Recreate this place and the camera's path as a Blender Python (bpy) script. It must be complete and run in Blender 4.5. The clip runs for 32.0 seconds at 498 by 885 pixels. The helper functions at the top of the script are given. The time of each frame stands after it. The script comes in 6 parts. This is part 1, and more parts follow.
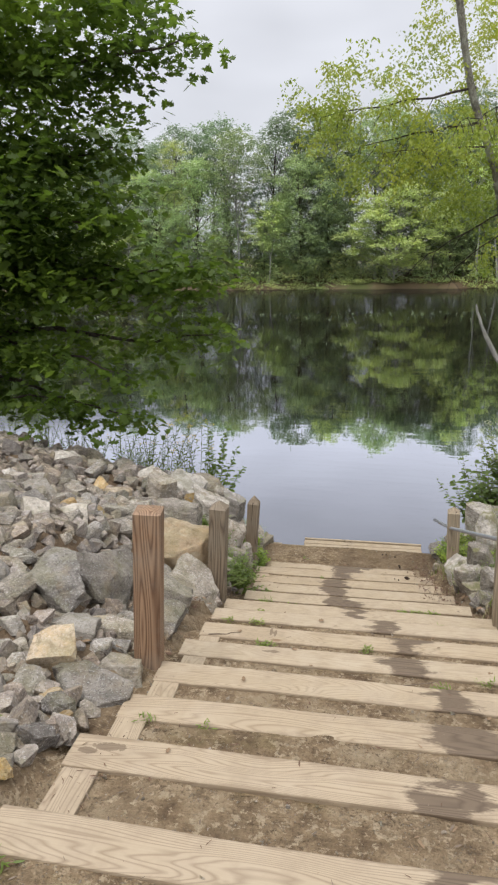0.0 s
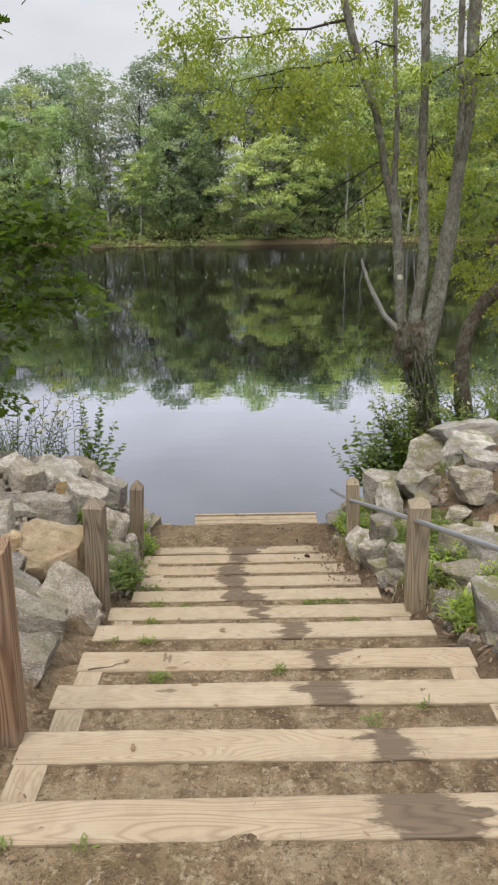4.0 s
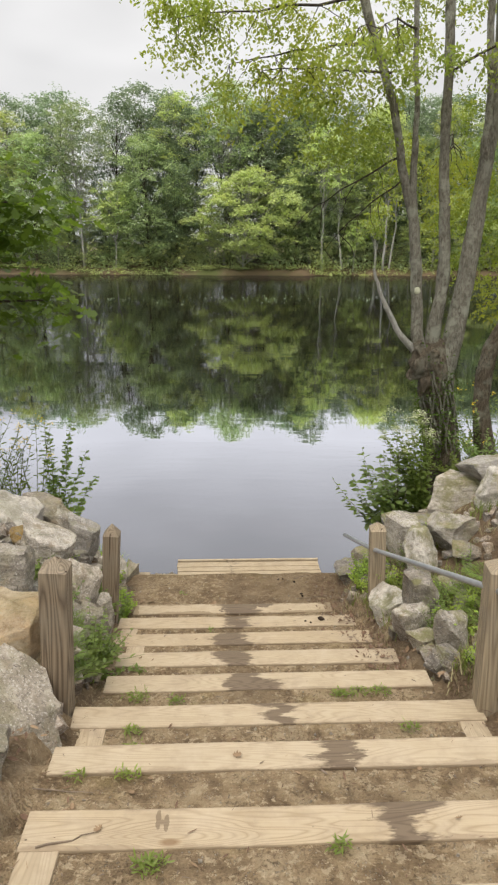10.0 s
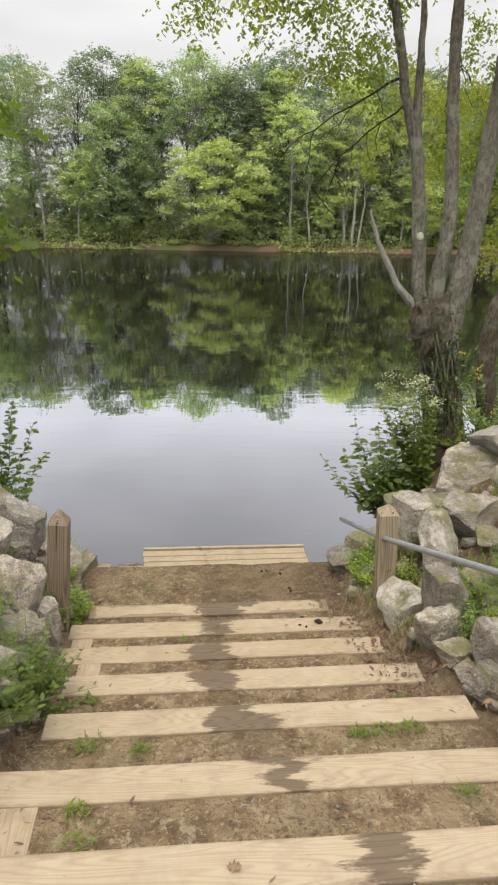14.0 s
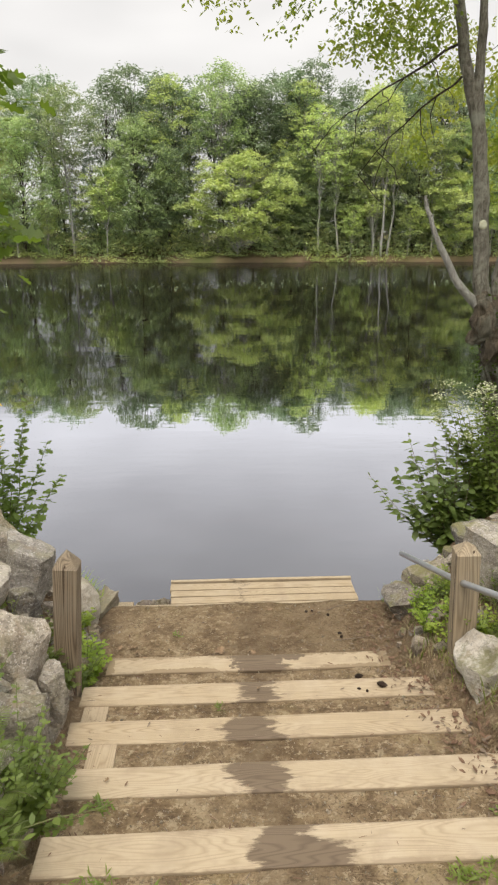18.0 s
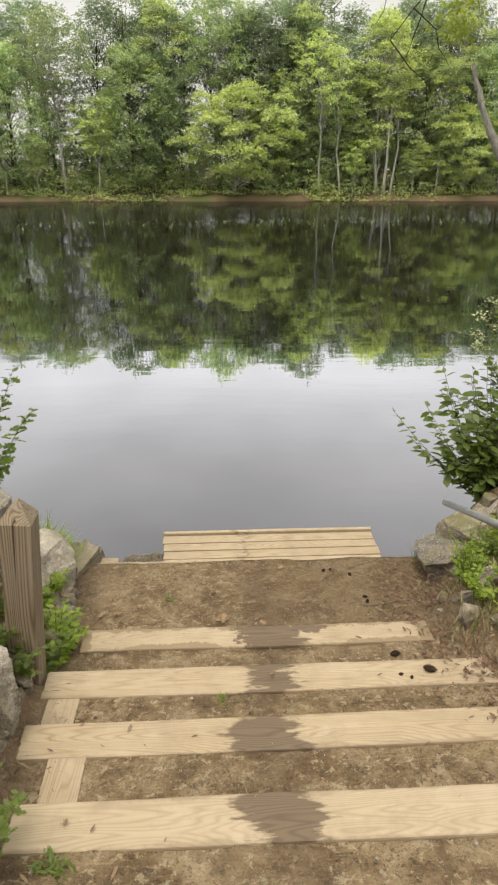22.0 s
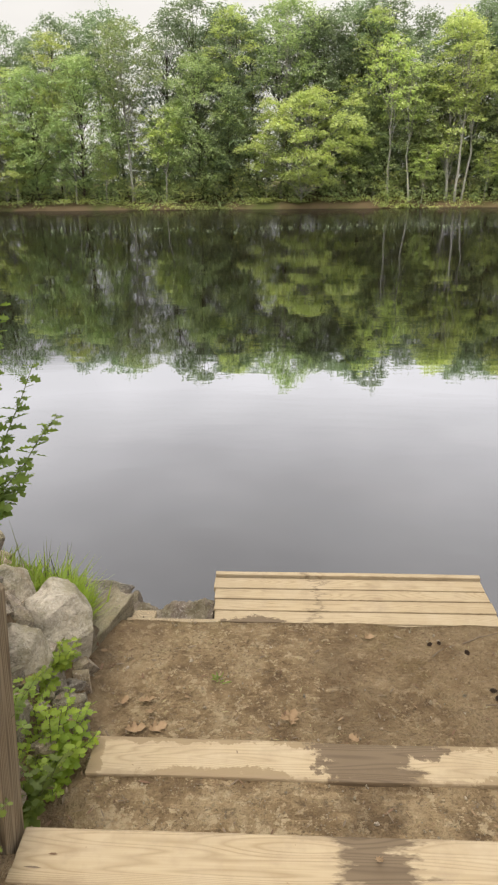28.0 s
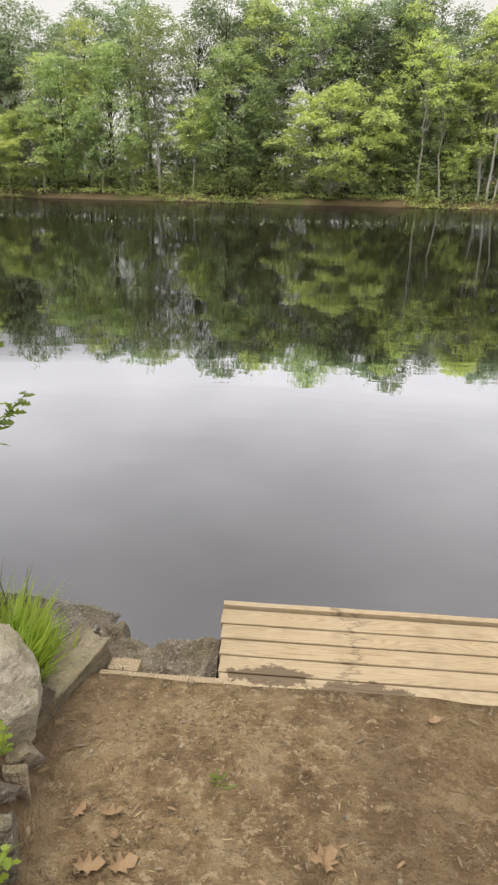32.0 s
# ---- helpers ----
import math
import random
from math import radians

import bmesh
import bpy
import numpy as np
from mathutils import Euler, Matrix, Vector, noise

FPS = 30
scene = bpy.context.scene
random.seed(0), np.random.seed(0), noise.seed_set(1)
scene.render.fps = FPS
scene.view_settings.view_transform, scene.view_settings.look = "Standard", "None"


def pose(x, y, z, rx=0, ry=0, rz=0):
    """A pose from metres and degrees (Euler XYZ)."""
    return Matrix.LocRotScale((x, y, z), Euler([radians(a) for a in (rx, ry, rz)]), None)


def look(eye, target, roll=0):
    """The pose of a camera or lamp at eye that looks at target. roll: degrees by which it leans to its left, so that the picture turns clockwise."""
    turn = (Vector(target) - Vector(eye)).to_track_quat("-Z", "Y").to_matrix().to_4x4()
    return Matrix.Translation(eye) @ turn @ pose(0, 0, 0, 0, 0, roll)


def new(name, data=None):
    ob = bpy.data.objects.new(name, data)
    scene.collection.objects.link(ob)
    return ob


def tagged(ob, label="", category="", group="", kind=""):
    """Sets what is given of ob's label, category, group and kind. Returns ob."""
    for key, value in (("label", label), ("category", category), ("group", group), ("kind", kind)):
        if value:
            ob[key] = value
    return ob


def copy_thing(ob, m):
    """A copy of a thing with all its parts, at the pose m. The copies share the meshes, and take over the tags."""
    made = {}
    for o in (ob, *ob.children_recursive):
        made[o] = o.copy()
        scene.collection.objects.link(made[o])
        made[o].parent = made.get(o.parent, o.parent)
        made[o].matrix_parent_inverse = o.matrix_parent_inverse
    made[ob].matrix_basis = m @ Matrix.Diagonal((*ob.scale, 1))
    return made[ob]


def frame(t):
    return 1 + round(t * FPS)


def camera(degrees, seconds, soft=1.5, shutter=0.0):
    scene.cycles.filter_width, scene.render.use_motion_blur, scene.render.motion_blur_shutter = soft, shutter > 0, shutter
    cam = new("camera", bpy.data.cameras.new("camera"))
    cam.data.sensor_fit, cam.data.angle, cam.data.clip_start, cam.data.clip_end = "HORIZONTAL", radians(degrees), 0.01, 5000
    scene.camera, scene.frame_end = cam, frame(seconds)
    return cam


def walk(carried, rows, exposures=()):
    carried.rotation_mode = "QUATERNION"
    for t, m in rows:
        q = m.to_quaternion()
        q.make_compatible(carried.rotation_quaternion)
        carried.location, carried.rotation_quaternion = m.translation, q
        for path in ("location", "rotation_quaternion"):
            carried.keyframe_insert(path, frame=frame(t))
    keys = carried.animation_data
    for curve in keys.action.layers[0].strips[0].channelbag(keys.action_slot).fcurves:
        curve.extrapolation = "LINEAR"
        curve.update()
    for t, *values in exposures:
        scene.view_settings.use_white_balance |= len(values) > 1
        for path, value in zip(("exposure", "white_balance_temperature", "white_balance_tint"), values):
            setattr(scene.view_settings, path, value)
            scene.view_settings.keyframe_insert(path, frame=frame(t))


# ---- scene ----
cam = camera(41.4, 32.0, 2.2)
PATH = [
    (0, (1.071, -5.303, 2.903), (0.705, -3.412, 2.364), -1.0),
    (0.5, (1.083, -5.28, 2.914), (0.747, -3.388, 2.362), -1.8),
    (1, (1.09, -5.219, 2.895), (0.778, -3.325, 2.332), -1.8),
    (1.5, (1.116, -5.132, 2.896), (0.828, -3.234, 2.333), -1.9),
    (2, (1.098, -5.022, 2.867), (0.778, -3.132, 2.297), -1.5),
    (2.5, (1.074, -4.897, 2.86), (0.866, -2.997, 2.272), -2.1),
    (3, (1.037, -4.821, 2.856), (0.978, -2.911, 2.267), -2.9),
    (3.5, (0.999, -4.7, 2.847), (0.993, -2.808, 2.198), -1.2),
    (5.5, (0.921, -4.206, 2.834), (0.873, -2.325, 2.156), -1.1),
    (6, (0.881, -4.091, 2.757), (0.899, -2.228, 2.031), -0.6),
    (6.5, (0.865, -3.999, 2.684), (0.901, -2.108, 2.031), -1.8),
    (7, (0.825, -3.914, 2.667), (0.865, -2.016, 2.037), -1.3),
    (7.5, (0.769, -3.842, 2.67), (0.847, -1.942, 2.049), -0.8),
    (8, (0.733, -3.762, 2.641), (0.909, -1.878, 1.993), -0.3),
    (8.5, (0.747, -3.692, 2.64), (0.894, -1.823, 1.944), 0.4),
    (9, (0.764, -3.63, 2.597), (0.867, -1.761, 1.893), 1.6),
    (9.5, (0.734, -3.52, 2.504), (0.854, -1.626, 1.874), 1.7),
    (10, (0.721, -3.437, 2.494), (0.793, -1.523, 1.92), 0.3),
    (10.5, (0.745, -3.311, 2.466), (0.858, -1.405, 1.872), 1.5),
    (11, (0.773, -3.184, 2.474), (0.894, -1.283, 1.866), 1.8),
    (11.5, (0.762, -3.092, 2.405), (0.809, -1.2, 1.758), 0.8),
    (12, (0.712, -2.975, 2.308), (0.763, -1.066, 1.714), 0.7),
    (12.5, (0.72, -2.852, 2.28), (0.836, -0.958, 1.649), 0.7),
    (13, (0.749, -2.71, 2.272), (0.921, -0.824, 1.63), 0.9),
    (13.5, (0.721, -2.608, 2.21), (0.882, -0.719, 1.571), 0.8),
    (14, (0.66, -2.497, 2.111), (0.832, -0.607, 1.48), 1.1),
    (14.5, (0.629, -2.421, 2.12), (0.784, -0.541, 1.455), 0.0),
    (16.5, (0.62, -2.056, 1.965), (0.744, -0.154, 1.357), 1.9),
    (17, (0.599, -1.947, 1.942), (0.715, -0.037, 1.36), 0.3),
    (17.5, (0.611, -1.842, 1.938), (0.7, 0.056, 1.314), -0.4),
    (18, (0.632, -1.767, 1.94), (0.717, 0.14, 1.342), -0.2),
    (18.5, (0.644, -1.729, 1.936), (0.728, 0.181, 1.349), -0.2),
    (19, (0.648, -1.715, 1.931), (0.702, 0.194, 1.337), -0.4),
    (19.5, (0.636, -1.677, 1.906), (0.62, 0.215, 1.257), -1.3),
    (20, (0.618, -1.573, 1.8), (0.642, 0.312, 1.131), -0.7),
    (20.5, (0.608, -1.408, 1.75), (0.616, 0.461, 1.039), -0.5),
    (21, (0.637, -1.254, 1.727), (0.655, 0.596, 0.967), 0.3),
    (21.5, (0.637, -1.104, 1.636), (0.691, 0.746, 0.877), 1.1),
    (22, (0.605, -0.972, 1.551), (0.696, 0.881, 0.802), 0.0),
    (22.5, (0.616, -0.876, 1.56), (0.707, 0.948, 0.745), 0.5),
    (23, (0.631, -0.764, 1.533), (0.683, 1.078, 0.756), 0.5),
    (23.5, (0.638, -0.701, 1.492), (0.695, 1.124, 0.677), 1.2),
    (24, (0.605, -0.588, 1.406), (0.688, 1.272, 0.674), 0.6),
    (24.5, (0.574, -0.511, 1.399), (0.613, 1.365, 0.705), -1.4),
    (25, (0.607, -0.388, 1.407), (0.599, 1.487, 0.711), -1.2),
    (25.5, (0.6, -0.325, 1.405), (0.551, 1.544, 0.694), -0.5),
    (27.5, (0.537, -0.04, 1.227), (0.436, 1.836, 0.54), -0.8),
    (28, (0.544, 0.035, 1.216), (0.456, 1.898, 0.494), -0.6),
    (28.5, (0.566, 0.114, 1.213), (0.515, 1.972, 0.475), 0.1),
    (29, (0.573, 0.2, 1.198), (0.507, 2.053, 0.448), 0.9),
    (29.5, (0.549, 0.305, 1.141), (0.435, 2.15, 0.378), 0.7),
    (30, (0.5, 0.425, 1.062), (0.37, 2.308, 0.401), 0.4),
    (30.5, (0.489, 0.532, 1.028), (0.372, 2.412, 0.356), -0.0),
    (31, (0.51, 0.674, 1.017), (0.417, 2.532, 0.282), 0.8),
    (31.5, (0.508, 0.768, 1.002), (0.342, 2.609, 0.238), 0.7),
    (32, (0.464, 0.863, 0.889), (0.328, 2.72, 0.159), 1.4),
]
walk(cam, [(t, look(eye, target, roll)) for t, eye, target, roll in PATH], [(0, -0.15, 6150, 13), (3.5, -0.16, 6250, 13), (8, 0.0, 6550, 11), (10, 0.0, 6600, 11), (20, 0.08, 6880, 11), (23.5, 0.1, 7080, 9), (28, 0.12, 6990, 11), (32, 0.12, 6960, 12)])

# ---------------- light ----------------
world = bpy.data.worlds.new("overcast_sky")
scene.world = world
world.use_nodes = True
wn, wl = world.node_tree.nodes, world.node_tree.links
wn.clear()
w_out = wn.new("ShaderNodeOutputWorld")
w_mix = wn.new("ShaderNodeMixShader")
w_mix.inputs[0].default_value = 0.92
w_sky = wn.new("ShaderNodeTexSky")
w_sky.sky_type, w_sky.sun_disc = "NISHITA", False
SUN_EL, SUN_ROT = radians(66), radians(200)
w_sky.sun_elevation, w_sky.sun_rotation = SUN_EL, SUN_ROT
w_b1 = wn.new("ShaderNodeBackground")
w_b1.inputs[1].default_value = 0.12
w_b2 = wn.new("ShaderNodeBackground")
w_b2.inputs[1].default_value = 1.0
w_tc = wn.new("ShaderNodeTexCoord")
w_sep = wn.new("ShaderNodeSeparateXYZ")
w_ramp = wn.new("ShaderNodeMapRange")
w_ramp.interpolation_type = "SMOOTHSTEP"
w_ramp.inputs[1].default_value, w_ramp.inputs[2].default_value = 0.22, 0.9
w_ramp.inputs[3].default_value, w_ramp.inputs[4].default_value = 0.88, 2.15
w_noise = wn.new("ShaderNodeTexNoise")
w_noise.inputs["Scale"].default_value, w_noise.inputs["Detail"].default_value = 2.6, 3.0
w_map = wn.new("ShaderNodeMapping")
w_map.inputs["Scale"].default_value = (1.0, 1.0, 2.6)
w_nr = wn.new("ShaderNodeMapRange")
w_nr.inputs[1].default_value, w_nr.inputs[2].default_value = 0.3, 0.7
w_nr.inputs[3].default_value, w_nr.inputs[4].default_value = 0.84, 1.14
w_mul = wn.new("ShaderNodeMath")
w_mul.operation = "MULTIPLY"
w_col = wn.new("ShaderNodeMix")
w_col.data_type, w_col.blend_type = "RGBA", "MULTIPLY"
w_col.inputs[0].default_value = 1.0
w_col.inputs[6].default_value = (0.99, 0.99, 0.985, 1)
wl.new(w_tc.outputs["Generated"], w_sep.inputs[0])
wl.new(w_sep.outputs["Z"], w_ramp.inputs[0])
wl.new(w_tc.outputs["Generated"], w_map.inputs[0])
wl.new(w_map.outputs[0], w_noise.inputs["Vector"])
wl.new(w_noise.outputs["Fac"], w_nr.inputs[0])
wl.new(w_ramp.outputs[0], w_mul.inputs[0])
wl.new(w_nr.outputs[0], w_mul.inputs[1])
wl.new(w_mul.outputs[0], w_col.inputs[7])
wl.new(w_col.outputs[2], w_b2.inputs[0])
wl.new(w_sky.outputs[0], w_b1.inputs[0])
wl.new(w_b1.outputs[0], w_mix.inputs[1])
wl.new(w_b2.outputs[0], w_mix.inputs[2])
wl.new(w_mix.outputs[0], w_out.inputs[0])

sun = new("sun", bpy.data.lights.new("sun", "SUN"))
sun.data.energy, sun.data.angle, sun.data.color = 2.4, radians(22), (1.0, 0.94, 0.84)
sun_way = Vector((math.sin(SUN_ROT) * math.cos(SUN_EL), math.cos(SUN_ROT) * math.cos(SUN_EL), math.sin(SUN_EL)))
sun.matrix_world = look(sun_way * 50, (0, 0, 0))


# ---------------- materials ----------------
class Nodes:
    """A small wrapper that makes nodes and links them in one call."""

    def __init__(self, name):
        self.m = bpy.data.materials.new(name)
        self.m.use_nodes = True
        self.t = self.m.node_tree
        self.t.nodes.clear()
        self.out = self.t.nodes.new("ShaderNodeOutputMaterial")

    def n(self, kind, inputs=None, **props):
        node = self.t.nodes.new("ShaderNode" + kind)
        for key, value in props.items():
            if key == "operation":
                node.operation = value
            elif key == "data_type":
                node.data_type = value
            elif key == "blend_type":
                node.blend_type = value
            elif key == "feature":
                node.feature = value
            elif key == "wave_type":
                node.wave_type = value
            elif key == "bands_direction":
                node.bands_direction = value
            elif key == "clamp":
                node.use_clamp = value
        for key, value in (inputs or {}).items():
            slot = node.inputs[key]
            if isinstance(value, bpy.types.NodeSocket):
                self.t.links.new(value, slot)
            else:
                slot.default_value = value
        return node

    def noise(self, vec, scale, detail=4.0, rough=0.55, distort=0.0):
        return self.n("TexNoise", {"Vector": vec, "Scale": scale, "Detail": detail, "Roughness": rough, "Distortion": distort}).outputs["Fac"]

    def span(self, v, a, b, c=0.0, d=1.0):
        return self.n("MapRange", {0: v, 1: a, 2: b, 3: c, 4: d}).outputs[0]

    def mix(self, f, a, b, blend="MIX"):
        node = self.n("Mix", None, data_type="RGBA", blend_type=blend)
        for slot, value in ((0, f), (6, a), (7, b)):
            if isinstance(value, bpy.types.NodeSocket):
                self.t.links.new(value, node.inputs[slot])
            else:
                node.inputs[slot].default_value = value if slot == 0 else (*value, 1)
        return node.outputs[2]

    def calc(self, op, a, b=0.0, clamp=False):
        return self.n("Math", {0: a, 1: b}, operation=op, clamp=clamp).outputs[0]

    def bump(self, h, strength, dist, normal=None):
        ins = {"Height": h, "Strength": strength, "Distance": dist}
        if normal:
            ins["Normal"] = normal
        return self.n("Bump", ins).outputs[0]

    def done(self, colour, rough=0.8, normal=None, metal=0.0, spec=0.5):
        ins = {"Base Color": colour if isinstance(colour, bpy.types.NodeSocket) else (*colour, 1), "Roughness": rough, "Metallic": metal, "Specular IOR Level": spec}
        if normal:
            ins["Normal"] = normal
        p = self.n("BsdfPrincipled", ins)
        self.t.links.new(p.outputs[0], self.out.inputs[0])
        return self.m


def wet_path(g):
    """How wet a spot of the stairs is: a trail of damp footprints that wanders down the flight."""
    pos = g.n("NewGeometry").outputs["Position"]
    sep = g.n("SeparateXYZ", {0: pos})
    x, y = sep.outputs[0], sep.outputs[1]
    curve = g.t.nodes.new("ShaderNodeFloatCurve")
    pts = curve.mapping.curves[0].points
    trail = [(-4.5, 1.30), (-3.38, 1.38), (-3.04, 1.50), (-2.56, 1.45), (-2.12, 1.27), (-1.64, 1.33), (-1.13, 1.19), (-0.6, 1.0), (-0.09, 0.87), (0.36, 0.785), (0.8, 0.76), (1.24, 0.795), (1.7, 0.84), (3.3, 0.78)]
    while len(pts) < len(trail):
        pts.new(0.5, 0.5)
    for p, (ty, tx) in zip(pts, trail):
        p.location = ((ty + 4.5) / 8.0, tx / 2.0)
    curve.mapping.update()
    g.t.links.new(g.span(y, -4.5, 3.5), curve.inputs[1])
    off = g.calc("SUBTRACT", x, g.calc("MULTIPLY", curve.outputs[0], 2.0))
    jag = g.calc("SUBTRACT", g.noise(g.n("Mapping", {"Vector": pos, "Scale": (1.0, 3.0, 1.0)}).outputs[0], 3.4, 5.0, 0.68), 0.5)
    streak = g.calc("SUBTRACT", g.noise(g.n("Mapping", {"Vector": pos, "Scale": (1.6, 26.0, 1.0)}).outputs[0], 1.0, 4.0, 0.7), 0.5)
    near = g.calc("ABSOLUTE", g.calc("ADD", off, g.calc("ADD", g.calc("MULTIPLY", jag, 0.52), g.calc("MULTIPLY", streak, 0.2))))
    wide = g.calc("MULTIPLY", g.span(g.noise(g.n("Mapping", {"Vector": pos, "Scale": (0.0, 1.0, 0.0)}).outputs[0], 2.2, 1.0), 0.35, 0.65, 0.05, 0.13), g.span(y, 2.75, 2.6))
    trail_wet = g.n("MapRange", {0: g.calc("SUBTRACT", near, wide), 1: 0.03, 2: -0.012, 3: 0.0, 4: 1.0}).outputs[0]
    # splashes on the platform
    return g.calc("MAXIMUM", trail_wet, splash(g, pos, ((0.83, 1.73, 0.17, 0.13), (1.02, 1.78, 0.1, 0.05), (0.6, 2.98, 0.34, 0.1), (0.8, 3.08, 0.2, 0.075), (0.42, 3.15, 0.2, 0.065), (0.36, 2.88, 0.26, 0.06))))


def splash(g, pos, spots):
    """Ragged stains: each at (x, y) with its half sizes."""
    sep = g.n("SeparateXYZ", {0: pos})
    jag = g.calc("MULTIPLY", g.calc("SUBTRACT", g.noise(pos, 16.0, 4.0, 0.7), 0.5), 4.2)
    out = None
    for x, y, rx, ry in spots:
        a = g.calc("POWER", g.calc("DIVIDE", g.calc("SUBTRACT", sep.outputs[0], x), rx), 2.0)
        b = g.calc("POWER", g.calc("DIVIDE", g.calc("SUBTRACT", sep.outputs[1], y), ry), 2.0)
        one = g.span(g.calc("ADD", g.calc("ADD", a, b), jag), 1.0, 0.7)
        out = one if out is None else g.calc("MAXIMUM", out, one)
    return out


def make_timber():
    g = Nodes("sawn_pine")
    obj = g.n("TexCoord").outputs["Object"]
    rnd = g.n("ObjectInfo").outputs["Random"]
    shift = g.n("CombineXYZ", {0: g.calc("MULTIPLY", rnd, 37.0), 1: g.calc("MULTIPLY", rnd, 3.0), 2: g.calc("MULTIPLY", rnd, 11.0)}).outputs[0]
    vec = g.n("VectorMath", {0: obj, 1: shift}, operation="ADD").outputs[0]
    stretch = g.n("Mapping", {"Vector": vec, "Scale": (0.55, 7.0, 7.0)}).outputs[0]
    bend = g.noise(stretch, 1.0, 2.0, 0.4)
    knot = g.n("TexVoronoi", {"Vector": g.n("Mapping", {"Vector": vec, "Scale": (1.5, 3.4, 3.4)}).outputs[0], "Scale": 1.0}).outputs["Distance"]
    bend = g.calc("ADD", bend, g.span(knot, 0.45, 0.0, 0.0, 0.16))
    rings = g.calc("FRACT", g.calc("MULTIPLY", bend, 34.0))
    ring = g.calc("ABSOLUTE", g.calc("SUBTRACT", rings, 0.5))
    grain = g.span(ring, 0.22, 0.5)
    fine = g.noise(g.n("Mapping", {"Vector": vec, "Scale": (3.0, 160.0, 160.0)}).outputs[0], 1.0, 2.0)
    blot = g.noise(vec, 5.0, 4.0, 0.6)
    c = g.mix(grain, (0.38, 0.306, 0.204), (0.27, 0.206, 0.127))
    c = g.mix(g.span(fine, 0.35, 0.75, 0.0, 0.5), c, (0.27, 0.2, 0.125))
    c = g.mix(g.span(blot, 0.45, 0.8, 0.0, 0.5), c, (0.41, 0.345, 0.26))
    c = g.mix(g.span(knot, 0.065, 0.03), c, (0.19, 0.12, 0.065))
    c = g.mix(g.calc("MULTIPLY", rnd, 0.25), c, (0.42, 0.36, 0.27))
    old = g.span(g.n("SeparateXYZ", {0: g.n("NewGeometry").outputs["Position"]}).outputs[1], -2.4, -3.7, 0.0, 0.5)
    c = g.mix(old, c, g.mix(grain, (0.36, 0.288, 0.2), (0.21, 0.155, 0.105)))
    dirt = g.noise(obj, 9.0, 5.0, 0.7)
    c = g.mix(g.span(dirt, 0.5, 0.72, 0.0, 0.6), c, (0.27, 0.21, 0.145))
    c = g.mix(g.span(g.noise(g.n("NewGeometry").outputs["Position"], 3.3, 5.0, 0.7), 0.52, 0.68, 0.0, 0.4), c, (0.24, 0.185, 0.125))
    stain = splash(g, g.n("NewGeometry").outputs["Position"], ((0.18, -3.44, 0.07, 0.02), (0.1, -3.47, 0.04, 0.016), (0.487, -1.66, 0.009, 0.05), (0.515, -1.66, 0.008, 0.04), (0.5, -1.66, 0.02, 0.01), (0.56, -2.09, 0.05, 0.014), (1.3, -1.66, 0.06, 0.02)))
    c = g.mix(g.calc("MULTIPLY", stain, 0.7), c, (0.12, 0.085, 0.055))
    mud = splash(g, g.n("NewGeometry").outputs["Position"], ((0.2, 1.815, 0.35, 0.035), (0.75, 1.82, 0.3, 0.05), (1.3, 1.815, 0.4, 0.04), (0.35, 1.65, 0.25, 0.04), (0.85, 1.64, 0.2, 0.05), (1.4, 1.65, 0.3, 0.035), (-0.08, 1.72, 0.04, 0.1), (1.65, 1.72, 0.05, 0.1)))
    c = g.mix(g.calc("MULTIPLY", mud, 0.9), c, (0.22, 0.165, 0.102))
    side = g.calc("ABSOLUTE", g.n("SeparateXYZ", {0: obj}).outputs[1])
    rub = g.calc("ADD", g.span(side, 0.03, 0.08, -0.32, 0.12), g.noise(g.n("Mapping", {"Vector": vec, "Scale": (1.0, 2.0, 2.0)}).outputs[0], 4.5, 5.0, 0.7))
    c = g.mix(g.span(rub, 0.5, 0.62, 0.0, 0.6), c, (0.225, 0.17, 0.112))
    wet = wet_path(g)
    c = g.mix(g.calc("MULTIPLY", wet, 0.92), c, g.mix(grain, (0.118, 0.084, 0.054), (0.08, 0.056, 0.036)))
    h = g.calc("ADD", g.calc("MULTIPLY", grain, 0.5), fine)
    return g.done(c, g.span(wet, 0, 1, 0.82, 0.62), g.bump(h, 0.35, 0.002), spec=0.3)


